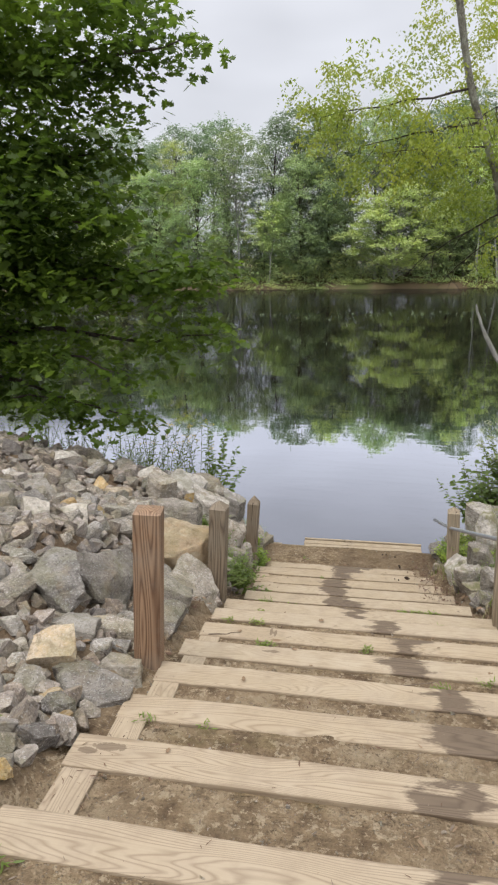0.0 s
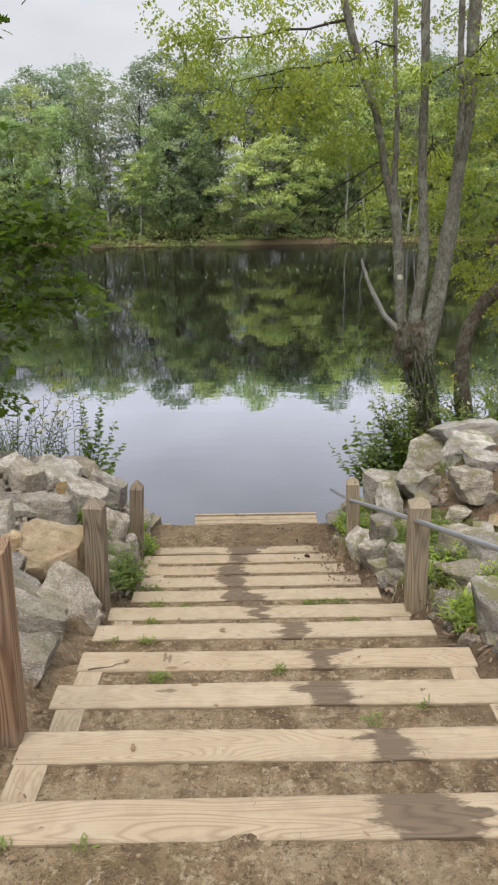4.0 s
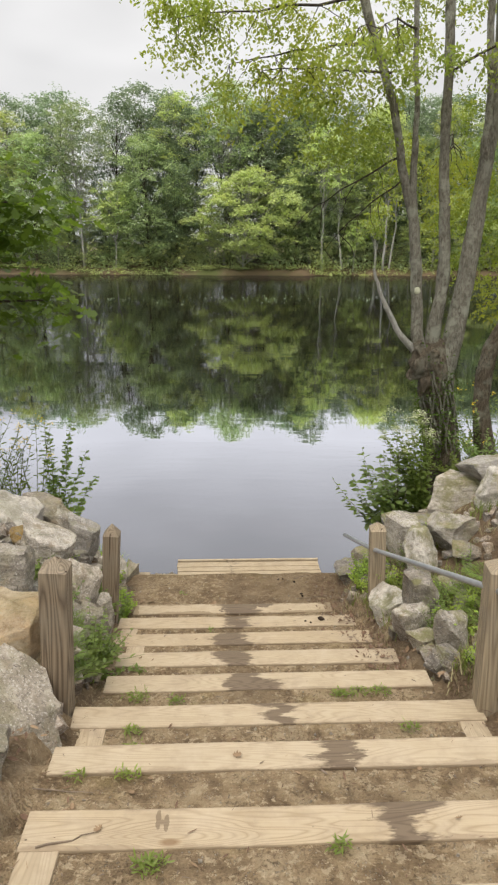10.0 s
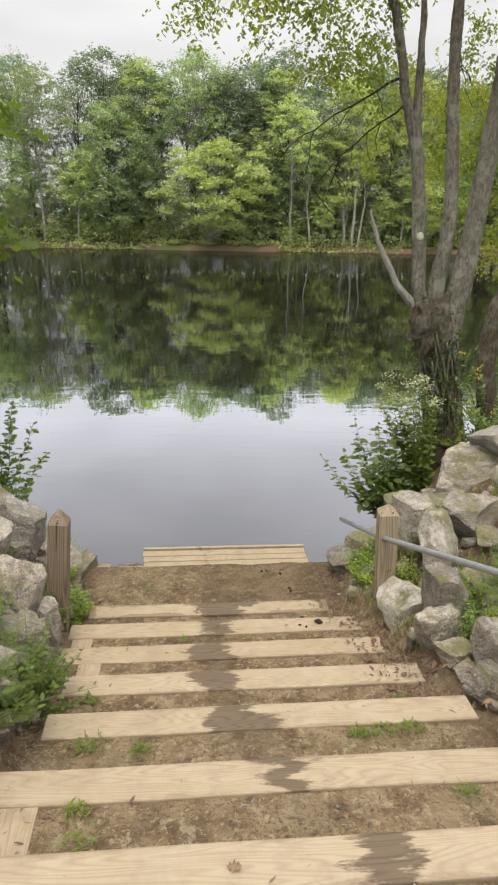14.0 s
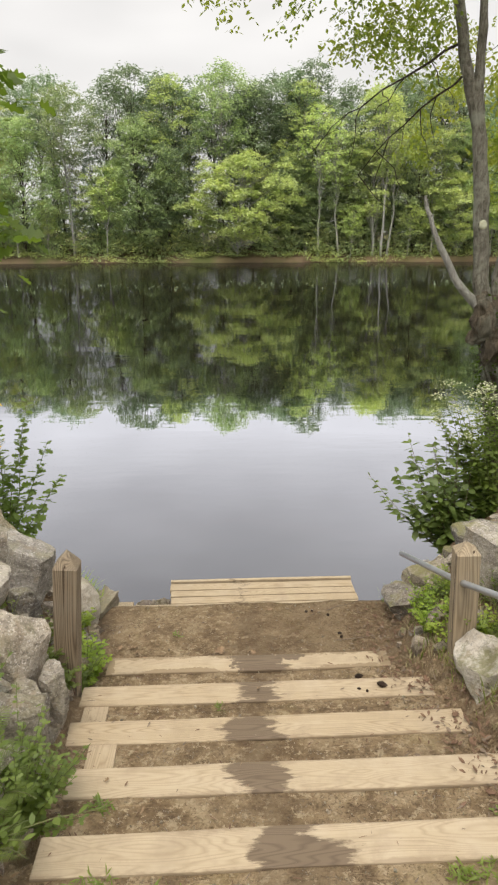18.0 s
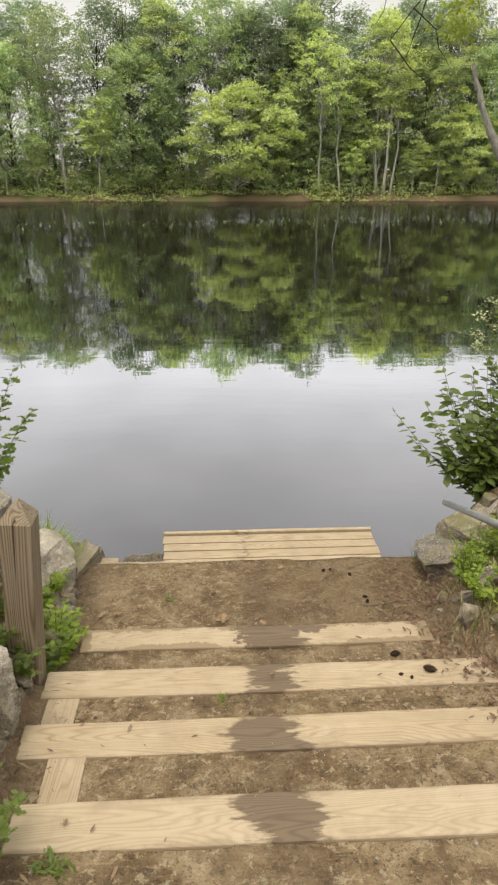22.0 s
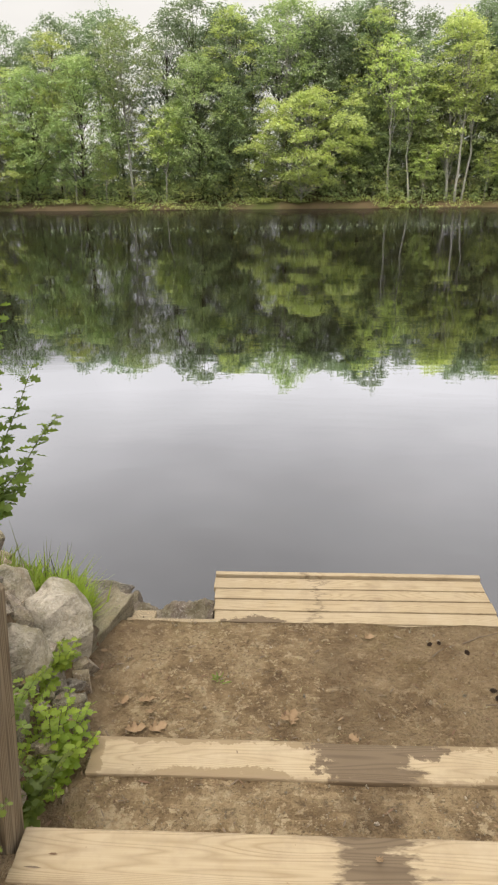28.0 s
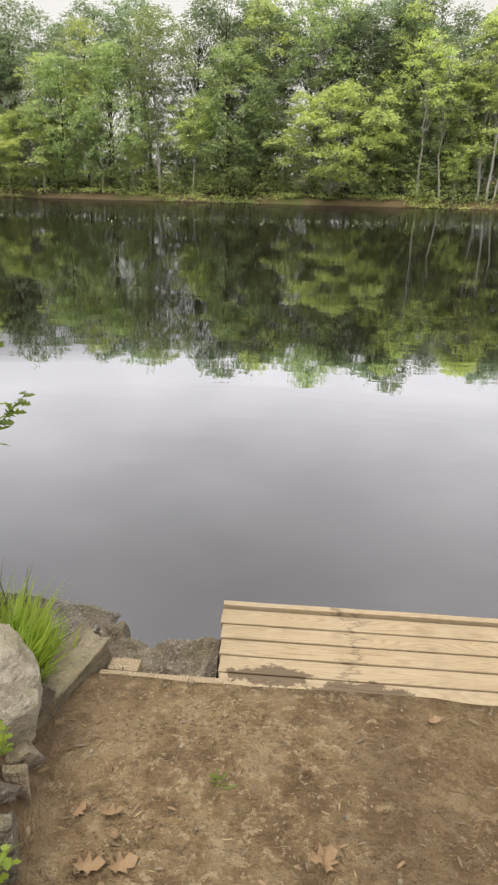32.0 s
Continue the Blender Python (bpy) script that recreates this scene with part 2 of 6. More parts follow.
def make_post_wood(name, light, dark):
    g = Nodes(name)
    obj = g.n("TexCoord").outputs["Object"]
    rnd = g.n("ObjectInfo").outputs["Random"]
    shift = g.n("CombineXYZ", {0: g.calc("MULTIPLY", rnd, 9.0), 1: g.calc("MULTIPLY", rnd, 5.0), 2: g.calc("MULTIPLY", rnd, 21.0)}).outputs[0]
    vec = g.n("VectorMath", {0: obj, 1: shift}, operation="ADD").outputs[0]
    bend = g.noise(g.n("Mapping", {"Vector": vec, "Scale": (9.0, 9.0, 0.55)}).outputs[0], 1.0, 1.0, 0.3)
    ring = g.calc("ABSOLUTE", g.calc("SUBTRACT", g.calc("FRACT", g.calc("MULTIPLY", bend, 22.0)), 0.5))
    grain = g.span(ring, 0.12, 0.5)
    fine = g.noise(g.n("Mapping", {"Vector": vec, "Scale": (150.0, 150.0, 4.0)}).outputs[0], 1.0, 2.0)
    c = g.mix(grain, light, dark)
    c = g.mix(g.span(fine, 0.4, 0.75, 0.0, 0.4), c, tuple(v * 0.6 for v in dark))
    blot = g.noise(obj, 4.0, 5.0, 0.6)
    c = g.mix(g.span(blot, 0.45, 0.75, 0.0, 0.5), c, (0.23, 0.21, 0.17))
    crack = g.span(g.noise(g.n("Mapping", {"Vector": vec, "Scale": (40.0, 40.0, 0.7)}).outputs[0], 1.0, 1.0), 0.73, 0.75)
    c = g.mix(crack, c, (0.06, 0.04, 0.025))
    return g.done(c, 0.85, g.bump(g.calc("SUBTRACT", fine, crack), 0.5, 0.003), spec=0.25)


def make_dirt():
    g = Nodes("trodden_earth")
    pos = g.n("NewGeometry").outputs["Position"]
    sep = g.n("SeparateXYZ", {0: pos})
    big = g.noise(pos, 1.3, 4.0, 0.6)
    mid = g.noise(pos, 7.0, 5.0, 0.65)
    fine = g.noise(pos, 60.0, 4.0, 0.7)
    grit = g.n("TexVoronoi", {"Vector": pos, "Scale": 95.0})
    c = g.mix(g.span(big, 0.3, 0.7), (0.25, 0.178, 0.104), (0.345, 0.258, 0.16))
    c = g.mix(g.span(mid, 0.46, 0.66, 0.0, 0.85), c, (0.42, 0.335, 0.22))
    c = g.mix(g.span(mid, 0.5, 0.34, 0.0, 0.85), c, (0.13, 0.09, 0.055))
    c = g.mix(g.span(g.noise(pos, 3.1, 5.0, 0.7), 0.52, 0.68, 0.0, 0.45), c, (0.195, 0.145, 0.092))
    c = g.mix(g.calc("MULTIPLY", g.span(fine, 0.53, 0.62, 0.0, 0.8), g.span(g.noise(pos, 5.0, 3.0), 0.42, 0.6, 0.25, 1.0)), c, (0.1, 0.068, 0.042))
    c = g.mix(g.span(g.noise(pos, 38.0, 3.0, 0.75), 0.57, 0.64, 0.0, 0.7), c, (0.46, 0.36, 0.24))
    c = g.mix(g.span(g.noise(g.n("Mapping", {"Vector": pos, "Rotation": (0, 0, 0.7), "Scale": (9.0, 90.0, 20.0)}).outputs[0], 1.0, 3.0, 0.7), 0.6, 0.66, 0.0, 0.5), c, (0.42, 0.32, 0.2))
    stone = g.calc("MULTIPLY", g.span(grit.outputs["Distance"], 0.35, 0.2), g.span(g.noise(pos, 22.0, 2.0), 0.52, 0.62))
    c = g.mix(g.calc("MULTIPLY", stone, 0.75), c, g.mix(g.n("SeparateXYZ", {0: grit.outputs["Color"]}).outputs[0], (0.3, 0.25, 0.19), (0.5, 0.44, 0.36)))
    crumb = g.noise(pos, 19.0, 5.0, 0.75)
    c = g.mix(g.span(crumb, 0.55, 0.6, 0.0, 0.75), c, (0.48, 0.39, 0.265))
    c = g.mix(g.span(crumb, 0.42, 0.36, 0.0, 0.6), c, (0.13, 0.094, 0.06))
    c = g.mix(g.span(g.noise(pos, 2.3, 4.0, 0.7), 0.57, 0.68, 0.0, 0.35), c, (0.29, 0.23, 0.11))
    # leaf litter and damp soil away from the trodden flight
    wide = g.calc("ABSOLUTE", g.calc("SUBTRACT", sep.outputs[0], 0.9))
    off = g.span(g.calc("ADD", wide, g.calc("MULTIPLY", g.noise(pos, 3.0, 3.0), 0.5)), 1.15, 1.45)
    litter = g.mix(g.span(fine, 0.35, 0.65), (0.105, 0.072, 0.046), (0.25, 0.18, 0.115))
    c = g.mix(g.calc("MULTIPLY", off, 0.85), c, litter)
    wood = g.span(g.noise(pos, 0.25, 3.0), 0.45, 0.6)
    far = g.span(sep.outputs[1], 60.0, 80.0)
    c = g.mix(far, c, g.mix(wood, (0.16, 0.125, 0.08), (0.09, 0.11, 0.04)))
    wet = wet_path(g)
    c = g.mix(g.calc("MULTIPLY", wet, g.span(sep.outputs[1], -1.2, 0.6, 0.15, 0.45)), c, (0.12, 0.083, 0.052))
    mud = g.calc("MULTIPLY", g.span(g.calc("ADD", sep.outputs[1], g.calc("MULTIPLY", big, 0.3)), 1.75, 2.05), g.span(g.calc("ADD", sep.outputs[0], g.calc("MULTIPLY", g.noise(pos, 4.0, 5.0, 0.7), 1.4)), 1.15, 1.75, 0.25, 1.0))
    c = g.mix(g.calc("MULTIPLY", mud, 0.5), c, (0.15, 0.103, 0.062))
    shore = g.span(sep.outputs[2], -1.17, -1.3)
    c = g.mix(g.calc("MULTIPLY", shore, 0.8), c, (0.06, 0.045, 0.03))
    c = g.n("HueSaturation", {"Color": c, "Hue": 0.499, "Saturation": 1.05, "Value": 0.98}).outputs[0]
    h = g.calc("ADD", g.calc("ADD", g.calc("MULTIPLY", crumb, 1.6), fine), g.calc("MULTIPLY", stone, 0.8))
    return g.done(c, 0.93, g.bump(h, 1.0, 0.03), spec=0.2)


def make_stone(name, a, b, fleck, speck=0.65, mixed=False):
    g = Nodes(name)
    obj = g.n("TexCoord").outputs["Object"]
    rnd = g.n("ObjectInfo").outputs["Random"]
    shift = g.n("CombineXYZ", {0: g.calc("MULTIPLY", rnd, 23.0), 1: g.calc("MULTIPLY", rnd, 57.0), 2: rnd}).outputs[0]
    vec = g.n("VectorMath", {0: obj, 1: shift}, operation="ADD").outputs[0]
    if mixed:
        rnd = g.n("NewGeometry").outputs["Random Per Island"]
        vec = g.n("Mapping", {"Vector": obj, "Scale": (4.0, 4.0, 4.0)}).outputs[0]
    pos = g.n("NewGeometry").outputs["Position"]
    big = g.noise(vec, 2.2, 5.0, 0.6)
    grain = g.noise(pos, 55.0, 3.0, 0.85)
    mica = g.noise(pos, 90.0, 2.0, 0.7)
    vein = g.noise(g.n("Mapping", {"Vector": vec, "Rotation": (0.5, 0.3, 0.0), "Scale": (1.2, 1.2, 3.5)}).outputs[0], 2.4, 5.0, 0.65, 0.8)
    c = g.mix(g.span(big, 0.32, 0.68), tuple(v * 0.86 for v in a), b)
    c = g.mix(g.span(g.noise(vec, 1.3, 4.0, 0.6), 0.55, 0.7, 0.0, 0.4), c, (0.5, 0.4, 0.26))
    c = g.mix(g.span(vein, 0.5, 0.6, 0.0, 0.65), c, fleck)
    c = g.mix(g.span(vein, 0.46, 0.36, 0.0, 0.5), c, tuple(v * 0.5 for v in a))
    c = g.mix(g.span(g.noise(pos, 15.0, 5.0, 0.75), 0.52, 0.62, 0.0, 0.4), c, tuple(v * 0.55 for v in a))
    c = g.mix(g.span(grain, 0.54, 0.62, 0.0, speck), c, tuple(v * 0.42 for v in a))
    c = g.mix(g.span(mica, 0.56, 0.68, 0.0, speck * 0.8), c, (0.8, 0.77, 0.72))
    hue = g.n("HueSaturation", {"Color": c, "Hue": 0.5, "Saturation": g.span(rnd, 0, 1, 0.75, 1.35), "Value": g.span(g.calc("FRACT", g.calc("MULTIPLY", rnd, 7.3)), 0, 1, 0.66, 1.28)}).outputs[0]
    up = g.n("SeparateXYZ", {0: g.n("NewGeometry").outputs["Normal"]}).outputs[2]
    damp = g.span(g.n("SeparateXYZ", {0: pos}).outputs[0], 1.2, 2.0, 0.35, 0.85)
    moss = g.calc("MULTIPLY", g.span(g.noise(pos, 5.0, 5.0, 0.7), 0.47, 0.6), g.span(up, -0.3, 0.5))
    c = g.mix(g.calc("MULTIPLY", moss, damp), hue, (0.2, 0.19, 0.08))
    c = g.mix(g.span(g.noise(vec, 3.0, 5.0, 0.7), 0.55, 0.7, 0.0, 0.5), c, (0.3, 0.225, 0.14))
    h = g.calc("ADD", g.calc("MULTIPLY", vein, 0.7), g.calc("ADD", g.calc("MULTIPLY", g.noise(pos, 16.0, 6.0, 0.8), 1.3), g.calc("MULTIPLY", grain, 0.3)))
    return g.done(c, 0.88, g.bump(h, 0.9, 0.03), spec=0.25)


def make_water():
    g = Nodes("pond_water")
    pos = g.n("NewGeometry").outputs["Position"]
    slow = g.n("Mapping", {"Vector": pos, "Scale": (0.35, 1.0, 1.0)}).outputs[0]
    a = g.noise(slow, 0.9, 2.0, 0.5, 0.4)
    b = g.noise(g.n("Mapping", {"Vector": pos, "Rotation": (0, 0, 0.5), "Scale": (0.5, 1.3, 1.0)}).outputs[0], 3.2, 2.0, 0.5)
    h = g.calc("ADD", g.calc("MULTIPLY", a, 1.0), g.calc("MULTIPLY", b, 0.22))
    calm = g.span(g.noise(pos, 0.12, 2.0), 0.35, 0.65, 0.35, 1.0)
    n = g.n("Bump", {"Height": g.calc("MULTIPLY", h, calm), "Strength": 0.1, "Distance": 0.05}).outputs[0]
    deep = g.n("BsdfDiffuse", {"Color": g.mix(g.span(g.noise(pos, 0.8, 3.0), 0.35, 0.65), (0.007, 0.0062, 0.0038), (0.0125, 0.0102, 0.006)) , "Roughness": 0.5})
    ruffled = g.span(g.calc("ADD", g.n("SeparateXYZ", {0: pos}).outputs[1], g.calc("MULTIPLY", g.noise(slow, 0.25, 3.0), 8.0)), 49.0, 56.0, 0.012, 0.085)
    mirror = g.n("BsdfGlossy", {"Color": (0.86, 0.88, 0.96, 1), "Roughness": ruffled, "Normal": n})
    shine = g.n("Fresnel", {"IOR": 1.33, "Normal": n}).outputs[0]
    amount = g.calc("MULTIPLY", g.calc("POWER", shine, 1.12), 6.0, True)
    amount = g.calc("MINIMUM", amount, g.span(shine, 0.226, 0.264, 0.93, 0.5))
    g.t.links.new(g.n("MixShader", {0: amount, 1: deep.outputs[0], 2: mirror.outputs[0]}).outputs[0], g.out.inputs[0])
    return g.m


def make_leaf(name, a, b, young, trans=0.45, gloss=0.5, rough=0.5, through_tint=(1.7, 1.75, 0.7)):
    """Leaves: colour varies from leaf to leaf and from plant to plant; light shines through."""
    g = Nodes(name)
    geo = g.n("NewGeometry")
    isl = geo.outputs["Random Per Island"]
    rnd = g.n("ObjectInfo").outputs["Random"]
    clump = g.noise(geo.outputs["Position"], 0.55, 4.0, 0.7)
    c = g.mix(isl, a, b)
    c = g.mix(g.span(clump, 0.45, 0.7, 0.0, 0.75), c, young)
    c = g.n("HueSaturation", {"Color": c, "Hue": g.span(rnd, 0, 1, 0.488, 0.505), "Saturation": 1.0, "Value": g.span(rnd, 0, 1, 0.8, 1.2)}).outputs[0]
    p = g.n("BsdfPrincipled", {"Base Color": c, "Roughness": rough, "Specular IOR Level": gloss})
    t = g.n("BsdfTranslucent", {"Color": g.mix(0.5, c, g.mix(1.0, c, through_tint, "MULTIPLY"))})
    m = g.n("MixShader", {0: trans, 1: p.outputs[0], 2: t.outputs[0]})
    g.t.links.new(m.outputs[0], g.out.inputs[0])
    return g.m


def make_bark(name, a, b, lichen=0.3):
    g = Nodes(name)
    obj = g.n("TexCoord").outputs["Object"]
    rough = g.noise(g.n("Mapping", {"Vector": obj, "Scale": (44.0, 44.0, 14.0)}).outputs[0], 1.0, 5.0, 0.75, 0.6)
    big = g.noise(obj, 4.5, 5.0, 0.7)
    c = g.mix(g.span(rough, 0.35, 0.65), a, b)
    c = g.mix(g.span(big, 0.5, 0.62, 0.0, lichen), c, (0.34, 0.35, 0.28))
    c = g.mix(g.span(g.noise(obj, 5.0, 4.0), 0.58, 0.66, 0.0, 0.5), c, (0.07, 0.06, 0.045))
    return g.done(c, 0.92, g.bump(rough, 1.0, 0.05), spec=0.2)


def make_metal():
    g = Nodes("galvanised_pipe")
    obj = g.n("TexCoord").outputs["Object"]
    n = g.noise(obj, 30.0, 4.0)
    return g.done(g.mix(g.span(n, 0.3, 0.7), (0.33, 0.34, 0.36), (0.46, 0.47, 0.48)), g.span(n, 0.3, 0.7, 0.38, 0.6), None, 0.75)


def plain(name, a, b, scale=12.0, rough=0.8):
    g = Nodes(name)
    obj = g.n("TexCoord").outputs["Object"]
    n = g.noise(obj, scale, 4.0, 0.6)
    return g.done(g.mix(g.span(n, 0.3, 0.7), a, b), rough, g.bump(n, 0.4, 0.004), spec=0.25)


TIMBER, DIRT, WATER = make_timber(), make_dirt(), make_water()
POST_NEW = make_post_wood("post_brown_pine", (0.33, 0.212, 0.128), (0.125, 0.068, 0.038))
POST_MID = make_post_wood("post_grey_brown_pine", (0.27, 0.212, 0.145), (0.115, 0.085, 0.057))
POST_OLD = make_post_wood("post_weathered_pine", (0.36, 0.29, 0.195), (0.215, 0.168, 0.112))
ROCK_GREY = make_stone("grey_granite", (0.3, 0.268, 0.228), (0.435, 0.39, 0.33), (0.54, 0.495, 0.43))
ROCK_PALE = make_stone("pale_granite", (0.42, 0.38, 0.32), (0.58, 0.53, 0.455), (0.63, 0.585, 0.51), 0.45)
ROCK_TAN = make_stone("tan_granite", (0.4, 0.275, 0.145), (0.62, 0.52, 0.37), (0.5, 0.36, 0.19), 0.3)
ROCK_RUSTY = make_stone("rusty_granite", (0.56, 0.32, 0.1), (0.84, 0.66, 0.38), (0.72, 0.44, 0.15), 0.25)
ROCK_EARTHY = make_stone("earth_caked_stone", (0.27, 0.215, 0.13), (0.38, 0.315, 0.2), (0.42, 0.37, 0.23), 0.3)
ROCK_DARK = make_stone("dark_schist", (0.2, 0.182, 0.165), (0.29, 0.265, 0.235), (0.4, 0.37, 0.335))
BARK = make_bark("grey_brown_bark", (0.105, 0.096, 0.072), (0.3, 0.288, 0.235), 0.8)
BARK_TRUNK = make_bark("dark_furrowed_bark", (0.05, 0.04, 0.027), (0.18, 0.148, 0.105), 0.35)
BARK_PALE = make_bark("pale_bark", (0.3, 0.29, 0.26), (0.46, 0.45, 0.41), 0.5)
BARK_DARK = make_bark("dark_bark", (0.045, 0.035, 0.028), (0.09, 0.07, 0.055), 0.2)
METAL = make_metal()
# far leaves: paler and greyer than near ones, distance haze put into the colour
LEAF_FAR = make_leaf("hazy_woodland_leaves", (0.21, 0.285, 0.14), (0.4, 0.5, 0.24), (0.54, 0.63, 0.28), 0.36, through_tint=(1.3, 1.4, 0.9))
LEAF_FAR_DARK = make_leaf("hazy_dark_woodland_leaves", (0.135, 0.19, 0.11), (0.265, 0.345, 0.205), (0.38, 0.465, 0.245), 0.33, through_tint=(1.15, 1.3, 1.0))
LEAF_FAR_LIGHT = make_leaf("hazy_light_woodland_leaves", (0.36, 0.445, 0.195), (0.54, 0.63, 0.26), (0.7, 0.76, 0.25), 0.38, through_tint=(1.35, 1.45, 0.8))
LEAF_FAR_GOLD = make_leaf("hazy_yellow_green_woodland_leaves", (0.44, 0.53, 0.21), (0.6, 0.7, 0.29), (0.7, 0.78, 0.31), 0.4, through_tint=(1.3, 1.4, 0.8))
LEAF_OAK = make_leaf("oak_leaves", (0.06, 0.115, 0.02), (0.11, 0.185, 0.032), (0.18, 0.275, 0.045), 0.62, 0.4)
LEAF_MAPLE = make_leaf("maple_leaves", (0.14, 0.19, 0.041), (0.265, 0.315, 0.063), (0.43, 0.43, 0.069), 0.5)
LEAF_BUSH = make_leaf("shrub_leaves", (0.13, 0.2, 0.058), (0.2, 0.29, 0.085), (0.27, 0.36, 0.11), 0.52, 0.9, 0.36)
LEAF_WEED = make_leaf("weed_leaves", (0.125, 0.185, 0.045), (0.19, 0.265, 0.065), (0.27, 0.335, 0.078), 0.52)
GRASS = make_leaf("grass_blades", (0.15, 0.19, 0.05), (0.24, 0.285, 0.08), (0.3, 0.32, 0.09), 0.4)
LEAF_BRIGHT = make_leaf("bright_weed_leaves", (0.18, 0.28, 0.04), (0.29, 0.4, 0.06), (0.4, 0.49, 0.075), 0.5)
DRY_LEAF = plain("dry_leaf", (0.17, 0.11, 0.062), (0.3, 0.21, 0.13), 20.0, 0.75)
CONE = plain("pine_cone", (0.035, 0.024, 0.018), (0.07, 0.048, 0.035), 30.0)
BROWN_LEAF = plain("brown_leaf", (0.095, 0.056, 0.036), (0.19, 0.115, 0.074), 25.0, 0.8)
SODDEN = make_stone("wet_dark_rock", (0.14, 0.105, 0.082), (0.215, 0.168, 0.132), (0.32, 0.27, 0.22), 0.4)
TWIG = plain("twig", (0.12, 0.09, 0.065), (0.22, 0.17, 0.125), 18.0)
FLUFF = plain("pale_blossom", (0.36, 0.4, 0.22), (0.5, 0.52, 0.34), 20.0)
LICHEN = plain("lichen", (0.3, 0.31, 0.22), (0.44, 0.45, 0.33), 40.0)
PETAL = plain("goldenrod", (0.75, 0.52, 0.03), (0.85, 0.66, 0.06), 20.0, 0.7)
PEBBLE = make_stone("pebble", (0.27, 0.22, 0.165), (0.38, 0.32, 0.25), (0.45, 0.38, 0.3), 0.3, True)
ROCK_MIXED = make_stone("mixed_stones", (0.27, 0.23, 0.195), (0.43, 0.37, 0.315), (0.48, 0.41, 0.33), 0.5, True)


# ---------------- helpers ----------------
def thing(name, label, category, at=(0, 0, 0), group="", kind=""):
    ob = new(name)
    ob.location = at
    return tagged(ob, label, category, group, kind)


def to_mesh(name, bm, material, smooth=False):
    me = bpy.data.meshes.new(name)
    bm.to_mesh(me)
    bm.free()
    me.materials.append(material)
    if smooth:
        me.polygons.foreach_set("use_smooth", [True] * len(me.polygons))
    return me


def part(name, bm, material, parent, label="", smooth=False):
    """Links a bmesh as one mesh object under a thing or under a part."""
    ob = new(name, to_mesh(name, bm, material, smooth))
    ob.parent = parent
    return tagged(ob, label)


def solid(name, bm, material, at, label, category, group="", kind="", smooth=False):
    """A thing that is one mesh."""
    ob = new(name, to_mesh(name, bm, material, smooth))
    ob.location = at
    return tagged(ob, label, category, group, kind)


def beam(lx, ly, lz, bevel=0.006, wobble=0.003, seed=0, cuts=10):
    """A sawn beam along x, centred, its top at z = 0, with worn edges."""
    rng = random.Random(seed)
    bm = bmesh.new()
    bmesh.ops.create_cube(bm, size=1, matrix=Matrix.Translation((0, 0, -lz / 2)) @ Matrix.Diagonal((lx, ly, lz, 1)))
    bmesh.ops.bevel(bm, geom=bm.edges[:], offset=bevel, segments=2, affect="EDGES", profile=0.6)
    for k in range(1, cuts):
        plane = -lx / 2 + lx * k / cuts
        bmesh.ops.bisect_plane(bm, geom=bm.verts[:] + bm.edges[:] + bm.faces[:], plane_co=(plane, 0, 0), plane_no=(1, 0, 0))
    ph = rng.random() * 50
    for v in bm.verts:
        v.co.y += wobble * 2.2 * noise.noise((v.co.x * 1.1 + ph, 0, 0)) + wobble * noise.noise((v.co.x * 3 + ph, v.co.y * 4, v.co.z * 4))
        v.co.z += wobble * 1.5 * noise.noise((v.co.x * 0.9, ph, 0)) + wobble * 0.6 * noise.noise((v.co.x * 3, ph, v.co.y * 9))
    return bm


def tube(path, radii, sides=8, bm=None, close=True):
    """A tapered tube along the path."""
    bm = bm or bmesh.new()
    rings = []
    path = [Vector(p) for p in path]
    ref = Vector((0.31, 0.77, 0.55))
    for i, p in enumerate(path):
        d = (path[min(i + 1, len(path) - 1)] - path[max(i - 1, 0)]).normalized()
        if abs(d.dot(ref)) > 0.95:
            ref = Vector((0.9, -0.1, 0.2))
        u = d.cross(ref).normalized()
        w = d.cross(u)
        rings.append([bm.verts.new(p + radii[i] * (math.cos(2 * math.pi * k / sides) * u + math.sin(2 * math.pi * k / sides) * w)) for k in range(sides)])
    for a, b in zip(rings, rings[1:]):
        for k in range(sides):
            bm.faces.new((a[k], a[(k + 1) % sides], b[(k + 1) % sides], b[k]))
    if close:
        bm.faces.new(rings[0][::-1])
        bm.faces.new(rings[-1])
    return bm


def wander(a, b, n, amount, rng, sag=0.0):
    """A crooked line from a to b."""
    a, b = Vector(a), Vector(b)
    out = []
    o = Vector((0, 0, 0))
    for i in range(n + 1):
        f = i / n
        if 0 < i < n:
            o = o * 0.7 + Vector((rng.uniform(-1, 1), rng.uniform(-1, 1), rng.uniform(-1, 1))) * amount
        out.append(a.lerp(b, f) + o * min(1, 3 * f) * (1 if i < n else 0.5) - Vector((0, 0, sag * f * f)))
    return out


